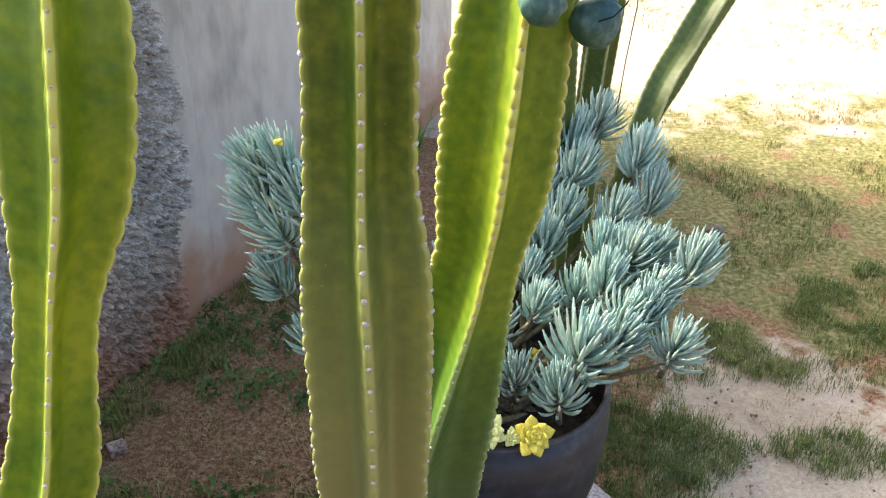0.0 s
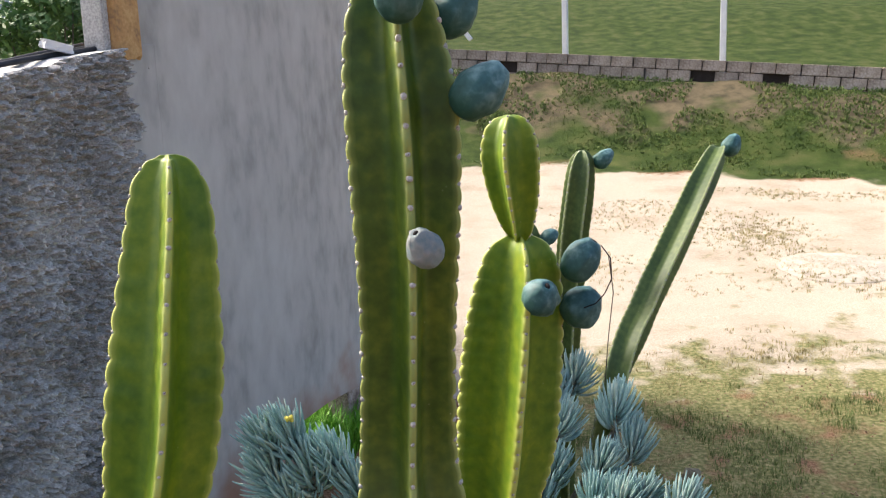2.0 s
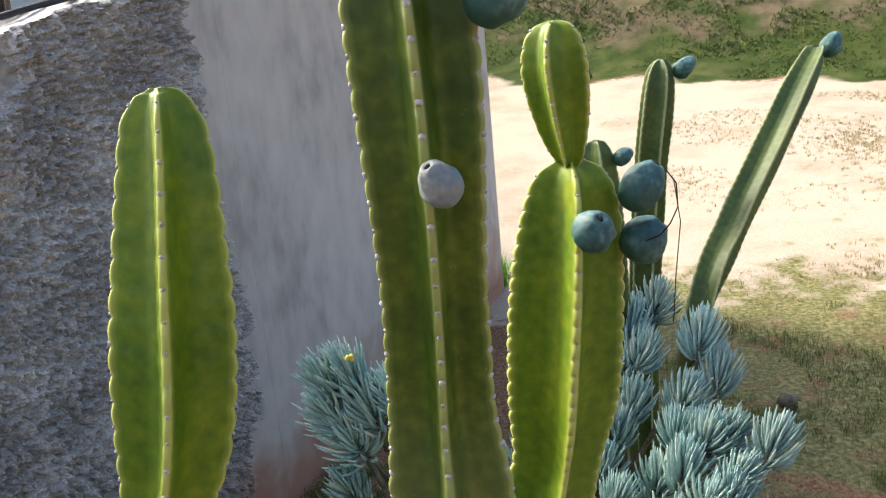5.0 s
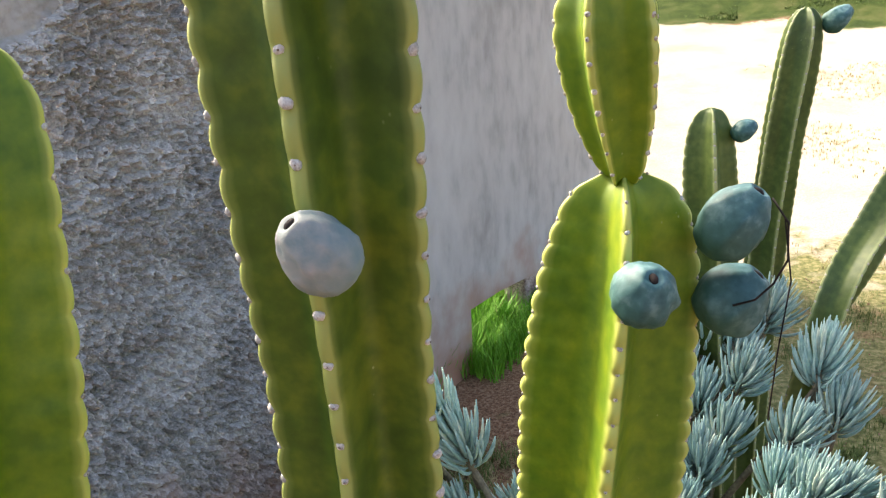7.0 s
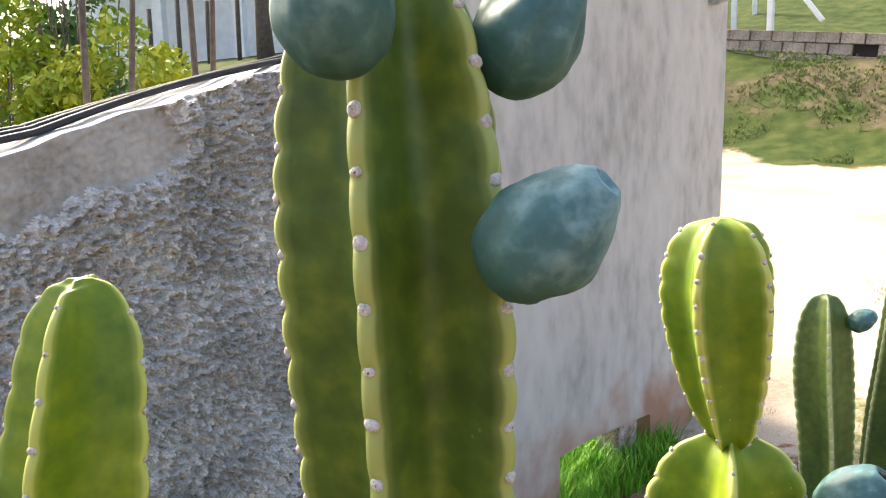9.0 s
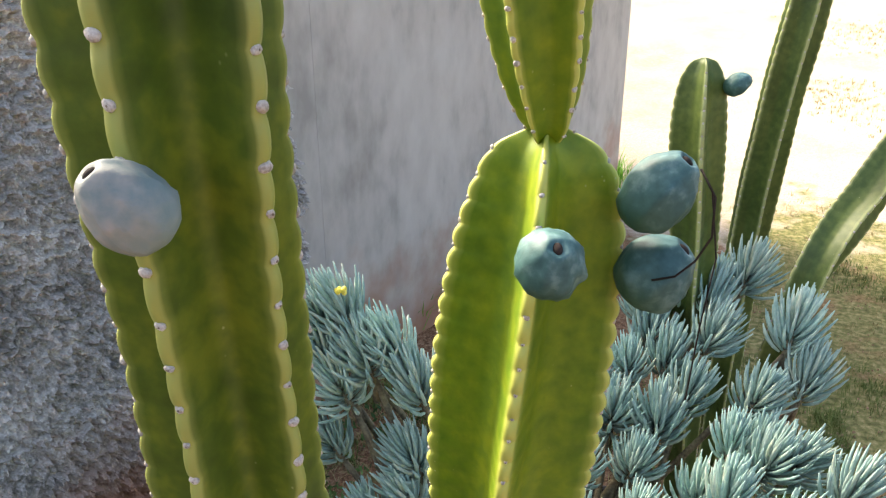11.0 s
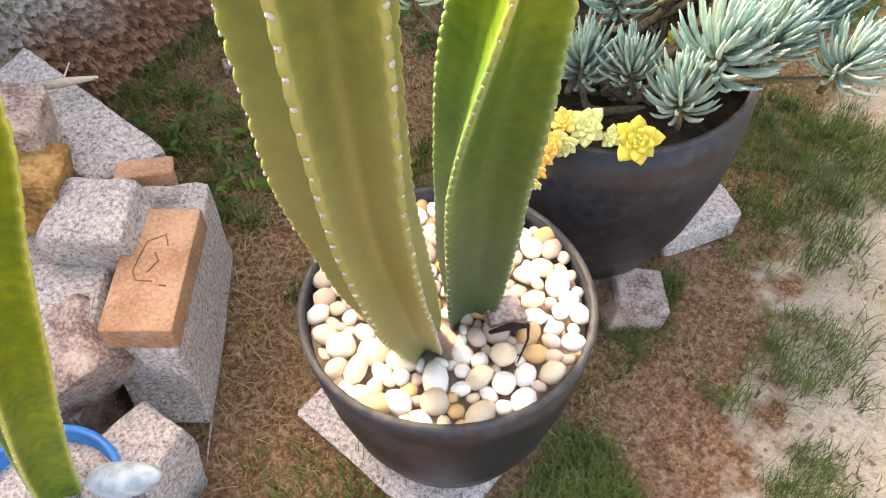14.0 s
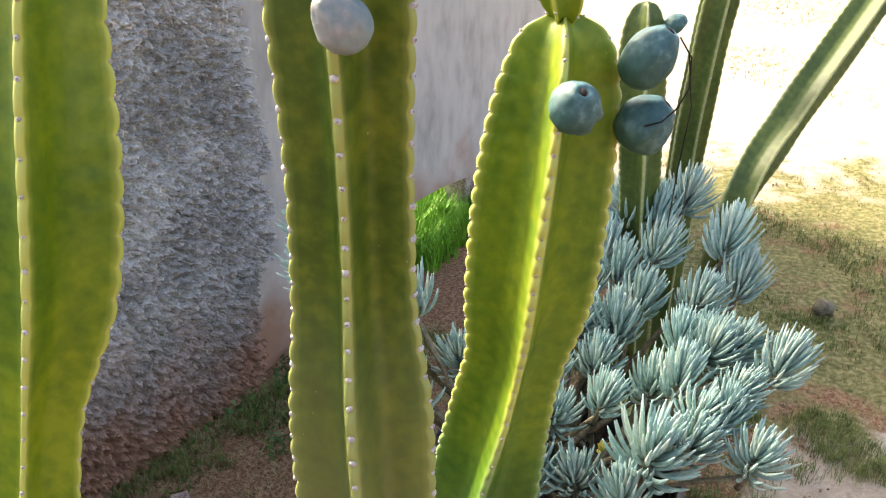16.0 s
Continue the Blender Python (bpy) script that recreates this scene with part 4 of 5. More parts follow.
brick = thing("clay_brick", "orange fired clay brick lying on a granite block", "brick", (-0.532, 0.975, 0.296))
brick.rotation_euler = (0, 0, radians(17))
bm = bmesh.new()
box(bm, Matrix(), 0.124, 0.262, 0.056, 0.004)
bmesh.ops.subdivide_edges(bm, edges=[e for e in bm.edges if e.calc_length() > 0.03], cuts=6, use_grid_fill=True)
for v in bm.verts:
    v.co += noise.noise_vector(v.co * 40) * 0.0012
part("body", bm, M_BRICK, brick)
bm = bmesh.new()
for pts in (((-0.026, 0.02), (-0.018, 0.055), (0.012, 0.07), (0.02, 0.045)), ((-0.026, 0.02), (-0.03, -0.01), (-0.02, -0.03), (0.008, -0.032)), ((0.0, 0.03), (0.01, 0.012), (-0.004, -0.012)), ((0.022, -0.04), (0.034, -0.042))):
    tube(bm, [(x, y, 0.0284) for x, y in pts], 0.0014, 5)
part("scratches", bm, M_BRICK_DARK, brick, "scratched marks pressed into the brick")
bm = bmesh.new()
pts = [Vector((-0.96, 1.28, 0.36)), Vector((-0.90, 1.30, 0.375)), Vector((-0.83, 1.325, 0.385))]
tube(bm, pts, [0.006, 0.010, 0.003], 6)
tube(bm, [pts[1], pts[1] + Vector((0.01, 0.03, 0.03))], [0.003, 0.001], 5)
tagged(part("wood_splinter", bm, M_STRAW, None), "pale dry splinter of wood lying on the stones", "wood splinter")

# ---- the blue succulent in the large planter ----
plant = thing("blue_succulent", "sprawling blue-grey finger-leaved succulent in the large planter", "succulent", (BIG.x, BIG.y, 0.48))
PA = plant.location


def leaf_cluster(seed, leaves, spread, upright):
    """A tuft of finger-shaped leaves round a shoot, the outer ones lying back."""
    rnd = random.Random(seed)
    bm = bmesh.new()
    for i in range(leaves):
        q = i / (leaves - 1)
        az = i * 2.39996 + rnd.uniform(-0.25, 0.25)
        tilt = radians(6 + 1.08 * spread * q**0.8 + rnd.uniform(-7, 7))
        ln = (0.041 + 0.027 * math.sin(math.pi * min(1, q * 0.75 + 0.12))) * rnd.uniform(0.82, 1.12)
        base = Vector((0.010 * math.cos(az) * q, 0.010 * math.sin(az) * q, 0.022 - 0.050 * q))
        d = Vector((math.sin(tilt) * math.cos(az), math.sin(tilt) * math.sin(az), math.cos(tilt)))
        pts = [base]
        for k in range(4):
            d = (d + Vector((0, 0, upright)) * 0.27).normalized()
            pts.append(pts[-1] + d * ln / 4)
        w = rnd.uniform(0.0023, 0.0030)
        tube(bm, pts, [w * 0.65, w * 0.95, w * 1.05, w * 0.85, w * 0.28], 6, True, 1 if rnd.random() < 0.22 else 0)
    tube(bm, [(0, 0, -0.06), (0, 0, 0.01)], [0.006, 0.004], 6, True, 2)
    me = bpy.data.meshes.new("leaf_tuft")
    bm.to_mesh(me)
    bm.free()
    for m in (M_LEAF, M_LEAF_TIP, M_WOOD):
        me.materials.append(m)
    me.polygons.foreach_set("use_smooth", [True] * len(me.polygons))
    return me


TUFTS = [leaf_cluster(s, n, sp, up) for s, n, sp, up in ((1, 66, 66, 1.15), (2, 72, 78, 1.1), (3, 60, 58, 1.2), (4, 76, 88, 1.0), (5, 66, 72, 1.15))]
RIGHT = [(0.191, 1.885, 0.889), (0.263, 1.93, 0.919), (0.327, 1.904, 0.916), (0.393, 1.95, 0.945), (0.468, 1.82, 0.901), (0.335, 1.814, 0.873), (0.184, 1.784, 0.806), (0.258, 1.79, 0.826), (0.17, 1.682, 0.753), (0.249, 1.667, 0.766), (0.497, 1.766, 0.833), (0.418, 1.729, 0.806), (0.37, 1.613, 0.784), (0.47, 1.568, 0.797), (0.425, 1.561, 0.786), (0.234, 1.457, 0.731), (0.14, 1.441, 0.698), (0.365, 1.489, 0.765), (0.397, 1.418, 0.741), (0.458, 1.444, 0.779), (0.535, 1.502, 0.805), (0.318, 1.374, 0.68), (0.387, 1.381, 0.705), (0.482, 1.355, 0.711), (0.113, 1.368, 0.615), (0.186, 1.358, 0.627), (0.271, 1.33, 0.62), (0.435, 1.418, 0.751), (0.114, 1.568, 0.721)]
LEFT = [(-0.31, 1.494, 0.991), (-0.266, 1.495, 1.001), (-0.219, 1.478, 0.935), (-0.176, 1.481, 0.955), (-0.267, 1.466, 0.874), (-0.281, 1.446, 0.777), (-0.129, 1.466, 0.898), (-0.309, 1.48, 0.93), (-0.205, 1.42, 0.661), (-0.133, 1.424, 0.699), (-0.137, 1.441, 0.78)]
EXTRA = [(0.06, 1.62, 0.74), (0.22, 1.60, 0.72), (0.30, 1.72, 0.80), (0.12, 1.75, 0.80), (0.33, 1.56, 0.70), (0.0, 1.55, 0.70), (0.42, 1.66, 0.74), (0.22, 1.86, 0.84), (-0.04, 1.50, 0.76), (0.06, 1.40, 0.60)]
rnd = random.Random(9)
for k, p in enumerate(RIGHT + LEFT + EXTRA):
    p = Vector(p)
    root = Vector((BIG.x, BIG.y, 0.48)) + Vector((rnd.uniform(-0.10, 0.10), rnd.uniform(-0.08, 0.10), 0))
    out = p - Vector((BIG.x, BIG.y, 0.40))
    lean = Vector((out.x * 0.75 + rnd.uniform(-0.15, 0.15), out.y * 0.6 - 0.12 + rnd.uniform(-0.15, 0.15), 0.80)).normalized()
    ob = new("leaf_tuft", TUFTS[k % 5])
    sc = rnd.uniform(1.0, 1.34) * (1.25 if k in (21, 8, 9) else 1.0)
    ob.parent = plant
    ob.matrix_basis = Matrix.Translation(p - PA - lean * 0.015) @ lean.to_track_quat("Z", "Y").to_matrix().to_4x4() @ pose(0, 0, 0, 0, 0, rnd.uniform(0, 360)) @ Matrix.Diagonal((sc, sc, sc, 1))
    mid = root.lerp(p, 0.55) + Vector((rnd.uniform(-0.03, 0.03), rnd.uniform(-0.03, 0.03), -0.05 - (0.05 if p in [Vector(q) for q in LEFT] else 0)))
    pts = spline([(*root, 0), (*mid, 0), (*(p - lean * 0.05), 0)], 9)
    bm = bmesh.new()
    tube(bm, [Vector(q[:3]) - PA for q in pts], [0.009 - 0.004 * i / 8 for i in range(9)], 6)
    part("branch", bm, M_WOOD, plant, "bare grey-brown woody branch", smooth=True)
bm = bmesh.new()
for k in range(9):
    a = k * 2.4
    bmesh.ops.create_icosphere(bm, subdivisions=1, radius=0.005, matrix=Matrix.Translation(Vector((-0.257, 1.478, 1.040)) - PA + Vector((0.006 * math.cos(a), 0.006 * math.sin(a), 0.003 * (k % 3)))))
part("flower_bud", bm, M_SEDUM, plant, "small yellow flower bud", smooth=True)

# ---- stonecrop rosettes on the planter's edge ----
def rosette_leaf():
    bm = bmesh.new()
    bmesh.ops.create_icosphere(bm, subdivisions=2, radius=1.0)
    for v in bm.verts:
        u = 0.5 + 0.5 * v.co.z
        width = 0.40 * (0.55 + 0.75 * u) * (1 - 0.75 * max(0.0, u - 0.6) / 0.4)
        v.co = Vector((v.co.x * width, v.co.y * 0.17 + 0.10 * u * u, v.co.z * 0.52 + 0.55))
    me = bpy.data.meshes.new("leaf")
    bm.to_mesh(me)
    bm.free()
    me.polygons.foreach_set("use_smooth", [True] * len(me.polygons))
    return me


crop = thing("stonecrop", "yellow and orange stonecrop rosettes spilling over the planter's rim", "succulent", (0.15, 1.28, 0.55))
LEAF = rosette_leaf()
LEAVES = {}
for m in (M_SEDUM, M_SEDUM_GREEN, M_SEDUM_ORANGE):
    LEAVES[m.name] = LEAF.copy()
    LEAVES[m.name].materials.append(m)
for k, (x, y, z, sc, mt, ax) in enumerate((
    (0.221, 1.268, 0.562, 1.15, M_SEDUM, (0.2, -0.8, 0.6)),
    (0.142, 1.266, 0.570, 0.95, M_SEDUM_GREEN, (0.0, -0.7, 0.7)),
    (0.118, 1.236, 0.553, 0.60, M_SEDUM_GREEN, (0.1, -0.8, 0.4)),
    (0.098, 1.222, 0.563, 0.65, M_SEDUM_ORANGE, (-0.2, -0.8, 0.5)),
    (0.088, 1.210, 0.545, 0.60, M_SEDUM_ORANGE, (-0.2, -0.9, 0.2)),
    (0.086, 1.197, 0.525, 0.50, M_SEDUM_ORANGE, (-0.1, -0.9, 0.0)),
    (0.086, 1.186, 0.508, 0.42, M_SEDUM_GREEN, (-0.1, -0.9, -0.2)),
    (0.108, 1.262, 0.572, 0.70, M_SEDUM_ORANGE, (-0.3, -0.5, 0.8)),
    (0.070, 1.24, 0.570, 0.65, M_SEDUM_ORANGE, (-0.4, -0.6, 0.7)),
    (0.185, 1.265, 0.560, 0.55, M_SEDUM_GREEN, (0.0, -0.7, 0.7)),
    (0.285, 1.57, 0.560, 0.60, M_SEDUM_GREEN, (0.0, -0.5, 0.8)),
    (0.245, 1.53, 0.555, 0.55, M_SEDUM, (0.0, -0.5, 0.8)),
    (0.265, 1.535, 0.55, 0.50, M_SEDUM, (0.3, -0.5, 0.8)),
    (0.28, 1.62, 0.60, 0.60, M_SEDUM_GREEN, (0.0, -0.5, 0.8)),
)):
    bm = bmesh.new()
    bmesh.ops.create_icosphere(bm, subdivisions=2, radius=0.007)
    ob = part("rosette", bm, mt, crop, smooth=True)
    ob.matrix_basis = Matrix.Translation(Vector((x, y, z)) - crop.location) @ Vector(ax).to_track_quat("Z", "Y").to_matrix().to_4x4() @ pose(0, 0, 0, 0, 0, k * 50) @ Matrix.Diagonal((sc, sc, sc, 1))
    for i in range(24):
        q = i / 23
        az, tilt = i * 2.39996, radians(8 + 80 * q)
        l = 0.036 * (0.45 + 0.55 * q) * (1 + 0.08 * math.sin(i * 5.1 + k))
        d = Vector((math.sin(tilt) * math.cos(az), math.sin(tilt) * math.sin(az), math.cos(tilt)))
        lf = new("leaf", LEAVES[mt.name])
        lf.parent = ob
        lf.matrix_basis = d.to_track_quat("Z", "Y").to_matrix().to_4x4() @ Matrix.Diagonal((l, l, l, 1))
bm = bmesh.new()
tube(bm, [Vector(p) - crop.location for p in ((0.22, 1.30, 0.535), (0.15, 1.285, 0.54), (0.10, 1.25, 0.545), (0.086, 1.20, 0.52))], 0.004, 6)
tube(bm, [Vector(p) - crop.location for p in ((0.10, 1.40, 0.52), (0.2, 1.47, 0.535), (0.28, 1.58, 0.545))], 0.006, 6)
part("stalk", bm, M_WOOD, crop, "creeping stonecrop stalk", smooth=True)

# ---- slim cacti behind the blue succulent ----
slim = thing("slim_cactus", "slim grey-green columnar cactus, several stems with small blue fruits", "cactus", (0.40, 2.12, 0.0))
SL = slim.location
cactus_stem("stem", local([(0.42, 2.06, -0.02, 0.030), (0.45, 1.98, 0.60, 0.038), (0.495, 1.95, 0.93, 0.042), (0.585, 2.04, 1.08, 0.045), (0.689, 2.15, 1.217, 0.047), (0.80, 2.27, 1.36, 0.046), (0.885, 2.37, 1.455, 0.036), (0.905, 2.395, 1.475, 0.022), (0.912, 2.40, 1.482, 0.006)], SL), 4, radians(-60), slim, M_STEM_FAR, "long leaning grey-green stem", gap=0.022, seed=21, areole=0.0018, waist=0.55)
cactus_stem("stem", local([(0.40, 2.22, -0.02, 0.030), (0.395, 2.20, 0.60, 0.040), (0.402, 2.18, 0.95, 0.044), (0.420, 2.15, 1.24, 0.044), (0.438, 2.14, 1.40, 0.044), (0.447, 2.14, 1.47, 0.036), (0.449, 2.14, 1.498, 0.020), (0.449, 2.14, 1.506, 0.005)], SL), 5, radians(-70), slim, M_STEM_FAR, "upright grey-green stem", gap=0.022, seed=23, areole=0.0018, waist=0.5)
cactus_stem("stem", local([(0.34, 2.06, -0.02, 0.028), (0.30, 1.95, 0.70, 0.038), (0.278, 1.88, 1.06, 0.045), (0.264, 1.865, 1.22, 0.049), (0.260, 1.864, 1.31, 0.041), (0.260, 1.864, 1.352, 0.024), (0.260, 1.864, 1.362, 0.006)], SL), 4, radians(-82), slim, M_STEM_FAR, "short dark green stem", gap=0.020, seed=25, areole=0.0018, waist=0.5)
for at, ax, ln, wd in (((0.955, 2.43, 1.487), (0.5, 0.1, 0.8), 0.075, 0.055), ((0.508, 2.145, 1.482), (0.7, 0.1, 0.6), 0.066, 0.045), ((0.318, 1.862, 1.322), (0.8, 0, 0.5), 0.050, 0.036)):
    fruit(slim, Vector(at) - SL, ax, ln, wd, M_FRUIT, at[0] * 50, "small dusky blue fruit", True)

# ---- block wall on the bank, with fence posts ----
def fence_point(x):
    return Vector((x, 17.0 - 0.45 * x, 0))


FD = Vector((1, -0.45, 0)).normalized()
fence_turn = Matrix.Rotation(math.atan2(FD.y, FD.x), 4, "Z")
bm = bmesh.new()
bmesh.ops.create_cube(bm, size=1.0, matrix=Matrix.Diagonal((0.385, 0.14, 0.185, 1)))
bmesh.ops.bevel(bm, geom=bm.edges[:], offset=0.008, segments=1, affect="EDGES")
block_mesh = bpy.data.meshes.new("block")
bm.to_mesh(block_mesh)
bm.free()
block_mesh.materials.append(M_BLOCK)
low = tagged(new("block_wall"), "low wall of weathered concrete blocks on the bank", "wall", kind="structure")
rnd = random.Random(14)
for course in range(3):
    for k in range(-24, 34):
        s = k * 0.40 + (0.2 if course % 2 else 0)
        p = fence_point(0.0) + FD * s
        base = 2.42 - 0.105 * max(-6, min(14, p.x))
        if course == 1 and k % 3 == 1 and rnd.random() < 0.75 and s > 1:
            continue
        ob = new("block", block_mesh)
        ob.parent = low
        ob.matrix_basis = Matrix.Translation((p.x, p.y, base + 0.195 * (course - 1) + 0.02)) @ fence_turn @ pose(0, rnd.uniform(-0.02, 0.02), 0, 0, 5.5, rnd.uniform(-1, 1))
# near-black strip behind the blocks: shade of joints and weep holes as colour
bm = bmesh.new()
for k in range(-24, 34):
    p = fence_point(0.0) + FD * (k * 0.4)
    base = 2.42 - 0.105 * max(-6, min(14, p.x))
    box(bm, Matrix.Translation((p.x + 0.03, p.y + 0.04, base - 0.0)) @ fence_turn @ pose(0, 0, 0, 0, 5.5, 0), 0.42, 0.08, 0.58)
part("mortar", bm, M_DARKROOM, low, "near-black backing, shade of joints and weep holes painted in its colour")
# pale ragged footing
bm = bmesh.new()
for k in range(60):
    p = fence_point(0.0) + FD * (k * 0.36 - 8) + Vector((-0.04, -0.10, 0))
    base = 2.42 - 0.105 * max(-6, min(14, p.x))
    rock(bm, Matrix.Translation((p.x, p.y, base - 0.27 + rnd.uniform(-0.05, 0.03))) @ fence_turn, rnd.uniform(0.2, 0.42), 0.16, rnd.uniform(0.05, 0.14), 100 + k, 0.12, 2)
part("footing", bm, M_BLOCK, low, "ragged pale mortar footing", kind="stuff")

for k in range(-1, 6):
    p = fence_point(2.68) + FD * (2.80 * k)
    base = 2.42 - 0.105 * max(-6, min(14, p.x)) + 0.1
    t = thing("fence_post", "white concrete fence post with a bent top on the block wall", "fence post", (p.x, p.y + 0.02, base), "fence posts on the block wall")
    bm = bmesh.new()
    box(bm, Matrix.Translation((0, 0, 0.95)) @ fence_turn, 0.10, 0.10, 1.9, 0.01)
    part("shaft", bm, M_WHITE, t)
    bm = bmesh.new()
    box(bm, pose(0.0, 0.12, 2.03, -40, 0, 0), 0.09, 0.09, 0.42, 0.01)
    part("arm", bm, M_WHITE, t)
    if k == -1:
        bm = bmesh.new()
        box(bm, pose(0.42, -0.19, 0.9, 0, -38, -24), 0.08, 0.08, 1.5, 0.01)
        part("strut", bm, M_WHITE, t)
# side fence running up the hill
for k in range(10):
    x, y = -1.2 + 0.10 * k, 19.5 + 3.0 * k
    zz = float(height(np.array(x), np.array(y)))
    t = thing("fence_post", "white concrete fence post running up the hillside", "fence post", (x + 0.6 + 0.25 * k, y, zz), "fence posts up the hill")
    bm = bmesh.new()
    box(bm, Matrix.Translation((0, 0, 1.05)), 0.11, 0.11, 2.2, 0.01)
    part("shaft", bm, M_WHITE, t)

# hut and low tank on the lawn
def ground_z(x, y):
    return float(height(np.array(float(x)), np.array(float(y))))


hut = thing("hut", "grey block hut with a dark doorway on the lawn", "shed", (11.2, 44.0, ground_z(11.2, 44.0)))
bm = bmesh.new()
box(bm, Matrix.Translation((8.5, 1.5, 1.3)), 19, 3.0, 4.8, 0.02)
part("wall", bm, M_BLOCK, hut)
bm = bmesh.new()
box(bm, Matrix.Translation((-1.6, 0.0, 0.95)), 1.7, 0.2, 1.9)
part("doorway", bm, M_DARKROOM, hut, "dark open doorway")
bm = bmesh.new()
box(bm, Matrix.Translation((-2.6, -0.02, 0.95)), 0.25, 0.2, 2.1)
part("jamb", bm, M_WHITE, hut, "pale door jamb")
tank = thing("block_tank", "low square block tank on the lawn", "tank", (5.2, 30.0, ground_z(5.2, 30.0)))
bm = bmesh.new()
box(bm, Matrix.Translation((0.55, 0, 0.30)) @ pose(0, 0, 0, 0, 0, -6), 2.1, 1.2, 0.75, 0.03)
part("wall", bm, M_BLOCK, tank)
bm = bmesh.new()
box(bm, Matrix.Translation((0.55, 0, 0.72)) @ pose(0, 0, 0, 0, 0, -6), 2.2, 1.3, 0.12, 0.03)
part("lid", bm, M_MORTAR, tank, "dark stained lid")

# flat round cover in the track
bm = bmesh.new()
lathe(bm, [(0.46, -0.05), (0.46, 0.004), (0.44, 0.008), (0.001, 0.008)], sides=40)
bm.transform(Matrix.Translation((3.35, 6.55, ground_z(3.35, 6.55) + 0.002)) @ pose(0, 0, 0, 4.6, -1.0, 0))
tagged(part("manhole_cover", bm, M_COVER, None, smooth=True), "round pale concrete cover set into the sandy track", "manhole cover")
# dry leaf curl on the grass
bm = bmesh.new()
tube(bm, [(1.07, 3.2, 0.03), (1.09, 3.2, 0.055), (1.12, 3.21, 0.05), (1.13, 3.21, 0.02)], [0.02, 0.035, 0.03, 0.012], 7)
tagged(part("dry_leaf", bm, M_WOOD, None), "curled dry brown leaf lying on the grass", "leaf")

# ---- house, tree and shrubs behind the wall ----
house = thing("house", "white rendered house with dark windows beyond the shrubs", "house", (-11.6, 15.0, 1.6))
bm = bmesh.new()
box(bm, Matrix.Translation((0.2, 2.0, 2.2)) @ pose(0, 0, 0, 0, 0, 8), 5.4, 4.0, 4.6, 0.02)
part("wall", bm, M_WHITE, house)
bm = bmesh.new()
box(bm, Matrix.Translation((0.2, 1.6, 4.7)) @ pose(0, 0, 0, 0, 0, 8), 6.2, 5.4, 0.22, 0.02)
part("roof", bm, M_TILE, house)
for x in (-1.4, -0.2, 1.3):
    bm = bmesh.new()
    box(bm, Matrix.Translation((x, -0.05 + 0.14 * (x - 1.1), 3.0)) @ pose(0, 0, 0, 0, 0, 8), 0.9, 0.2, 1.0)
    w = part("window", bm, M_DARKROOM, house, "dark window")
for x in (-0.8, 0.5, 2.2):
    bm = bmesh.new()
    box(bm, Matrix.Translation((x, -0.7 + 0.14 * (x - 1.1), 2.2)) @ pose(0, 0, 0, 0, 0, 8), 0.2, 0.2, 4.6, 0.01)
    part("post", bm, M_WHITE, house, "white porch post")


def leaf_cloud(bm, centre, size, count, leaf, rnd):
    for _ in range(count):
        while True:
            q = Vector([rnd.uniform(-1, 1) for _ in range(3)])
            if 0.25 < q.length < 1:
                break
        p = Vector(centre) + Vector((q.x * size[0], q.y * size[1], q.z * size[2]))
        a = Vector([rnd.uniform(-1, 1) for _ in range(3)]).normalized()
        b = a.orthogonal().normalized()
        l = leaf * rnd.uniform(0.6, 1.3)
        vs = [bm.verts.new(p + a * l), bm.verts.new(p + b * l * 0.38 + Vector((0, 0, l * 0.1))), bm.verts.new(p - a * l), bm.verts.new(p - b * l * 0.38)]
        bm.faces.new(vs)


def shrub(at, clumps, mat, label, leaf, seed, trunk=True, name="shrub"):
    rnd = random.Random(seed)
    t = thing(name, label, "shrub" if name == "shrub" else "tree", at)
    bm = bmesh.new()
    fork = 0.8 * min(c[2] for c, s, n in clumps)
    for c, s, n in clumps:
        if name == "tree":
            # limbs spread from the top of one trunk
            tube(bm, [(0, 0, fork), (c[0] * 0.45, c[1] * 0.45, fork + 0.55 * (c[2] - fork)), c], [0.06, 0.04, 0.012], 6)
        else:
            tube(bm, [(0, 0, 0), (c[0] * 0.4, c[1] * 0.4, c[2] * 0.5), c], [0.012, 0.008, 0.004], 6)
    if name == "tree":
        tube(bm, [(0.03, 0, -0.05), (0, 0.02, fork * 0.5), (0, 0, fork * 1.05)], [0.13, 0.095, 0.08], 9)
    part("trunk", bm, M_BARK, t, "branching woody trunk", smooth=True)
    bm = bmesh.new()
    for c, s, n in clumps:
        leaf_cloud(bm, c, s, n, leaf, rnd)
    part("crown", bm, mat, t, kind="stuff")
    return t


def clumps(rnd, w, h, n, size, count):
    return [((rnd.uniform(-w, w), rnd.uniform(-w, w) * 0.7, rnd.uniform(0.35, 1.0) * h), (size * rnd.uniform(0.6, 1.2), size * rnd.uniform(0.6, 1.2), size * rnd.uniform(0.5, 1.0)), count) for _ in range(n)]


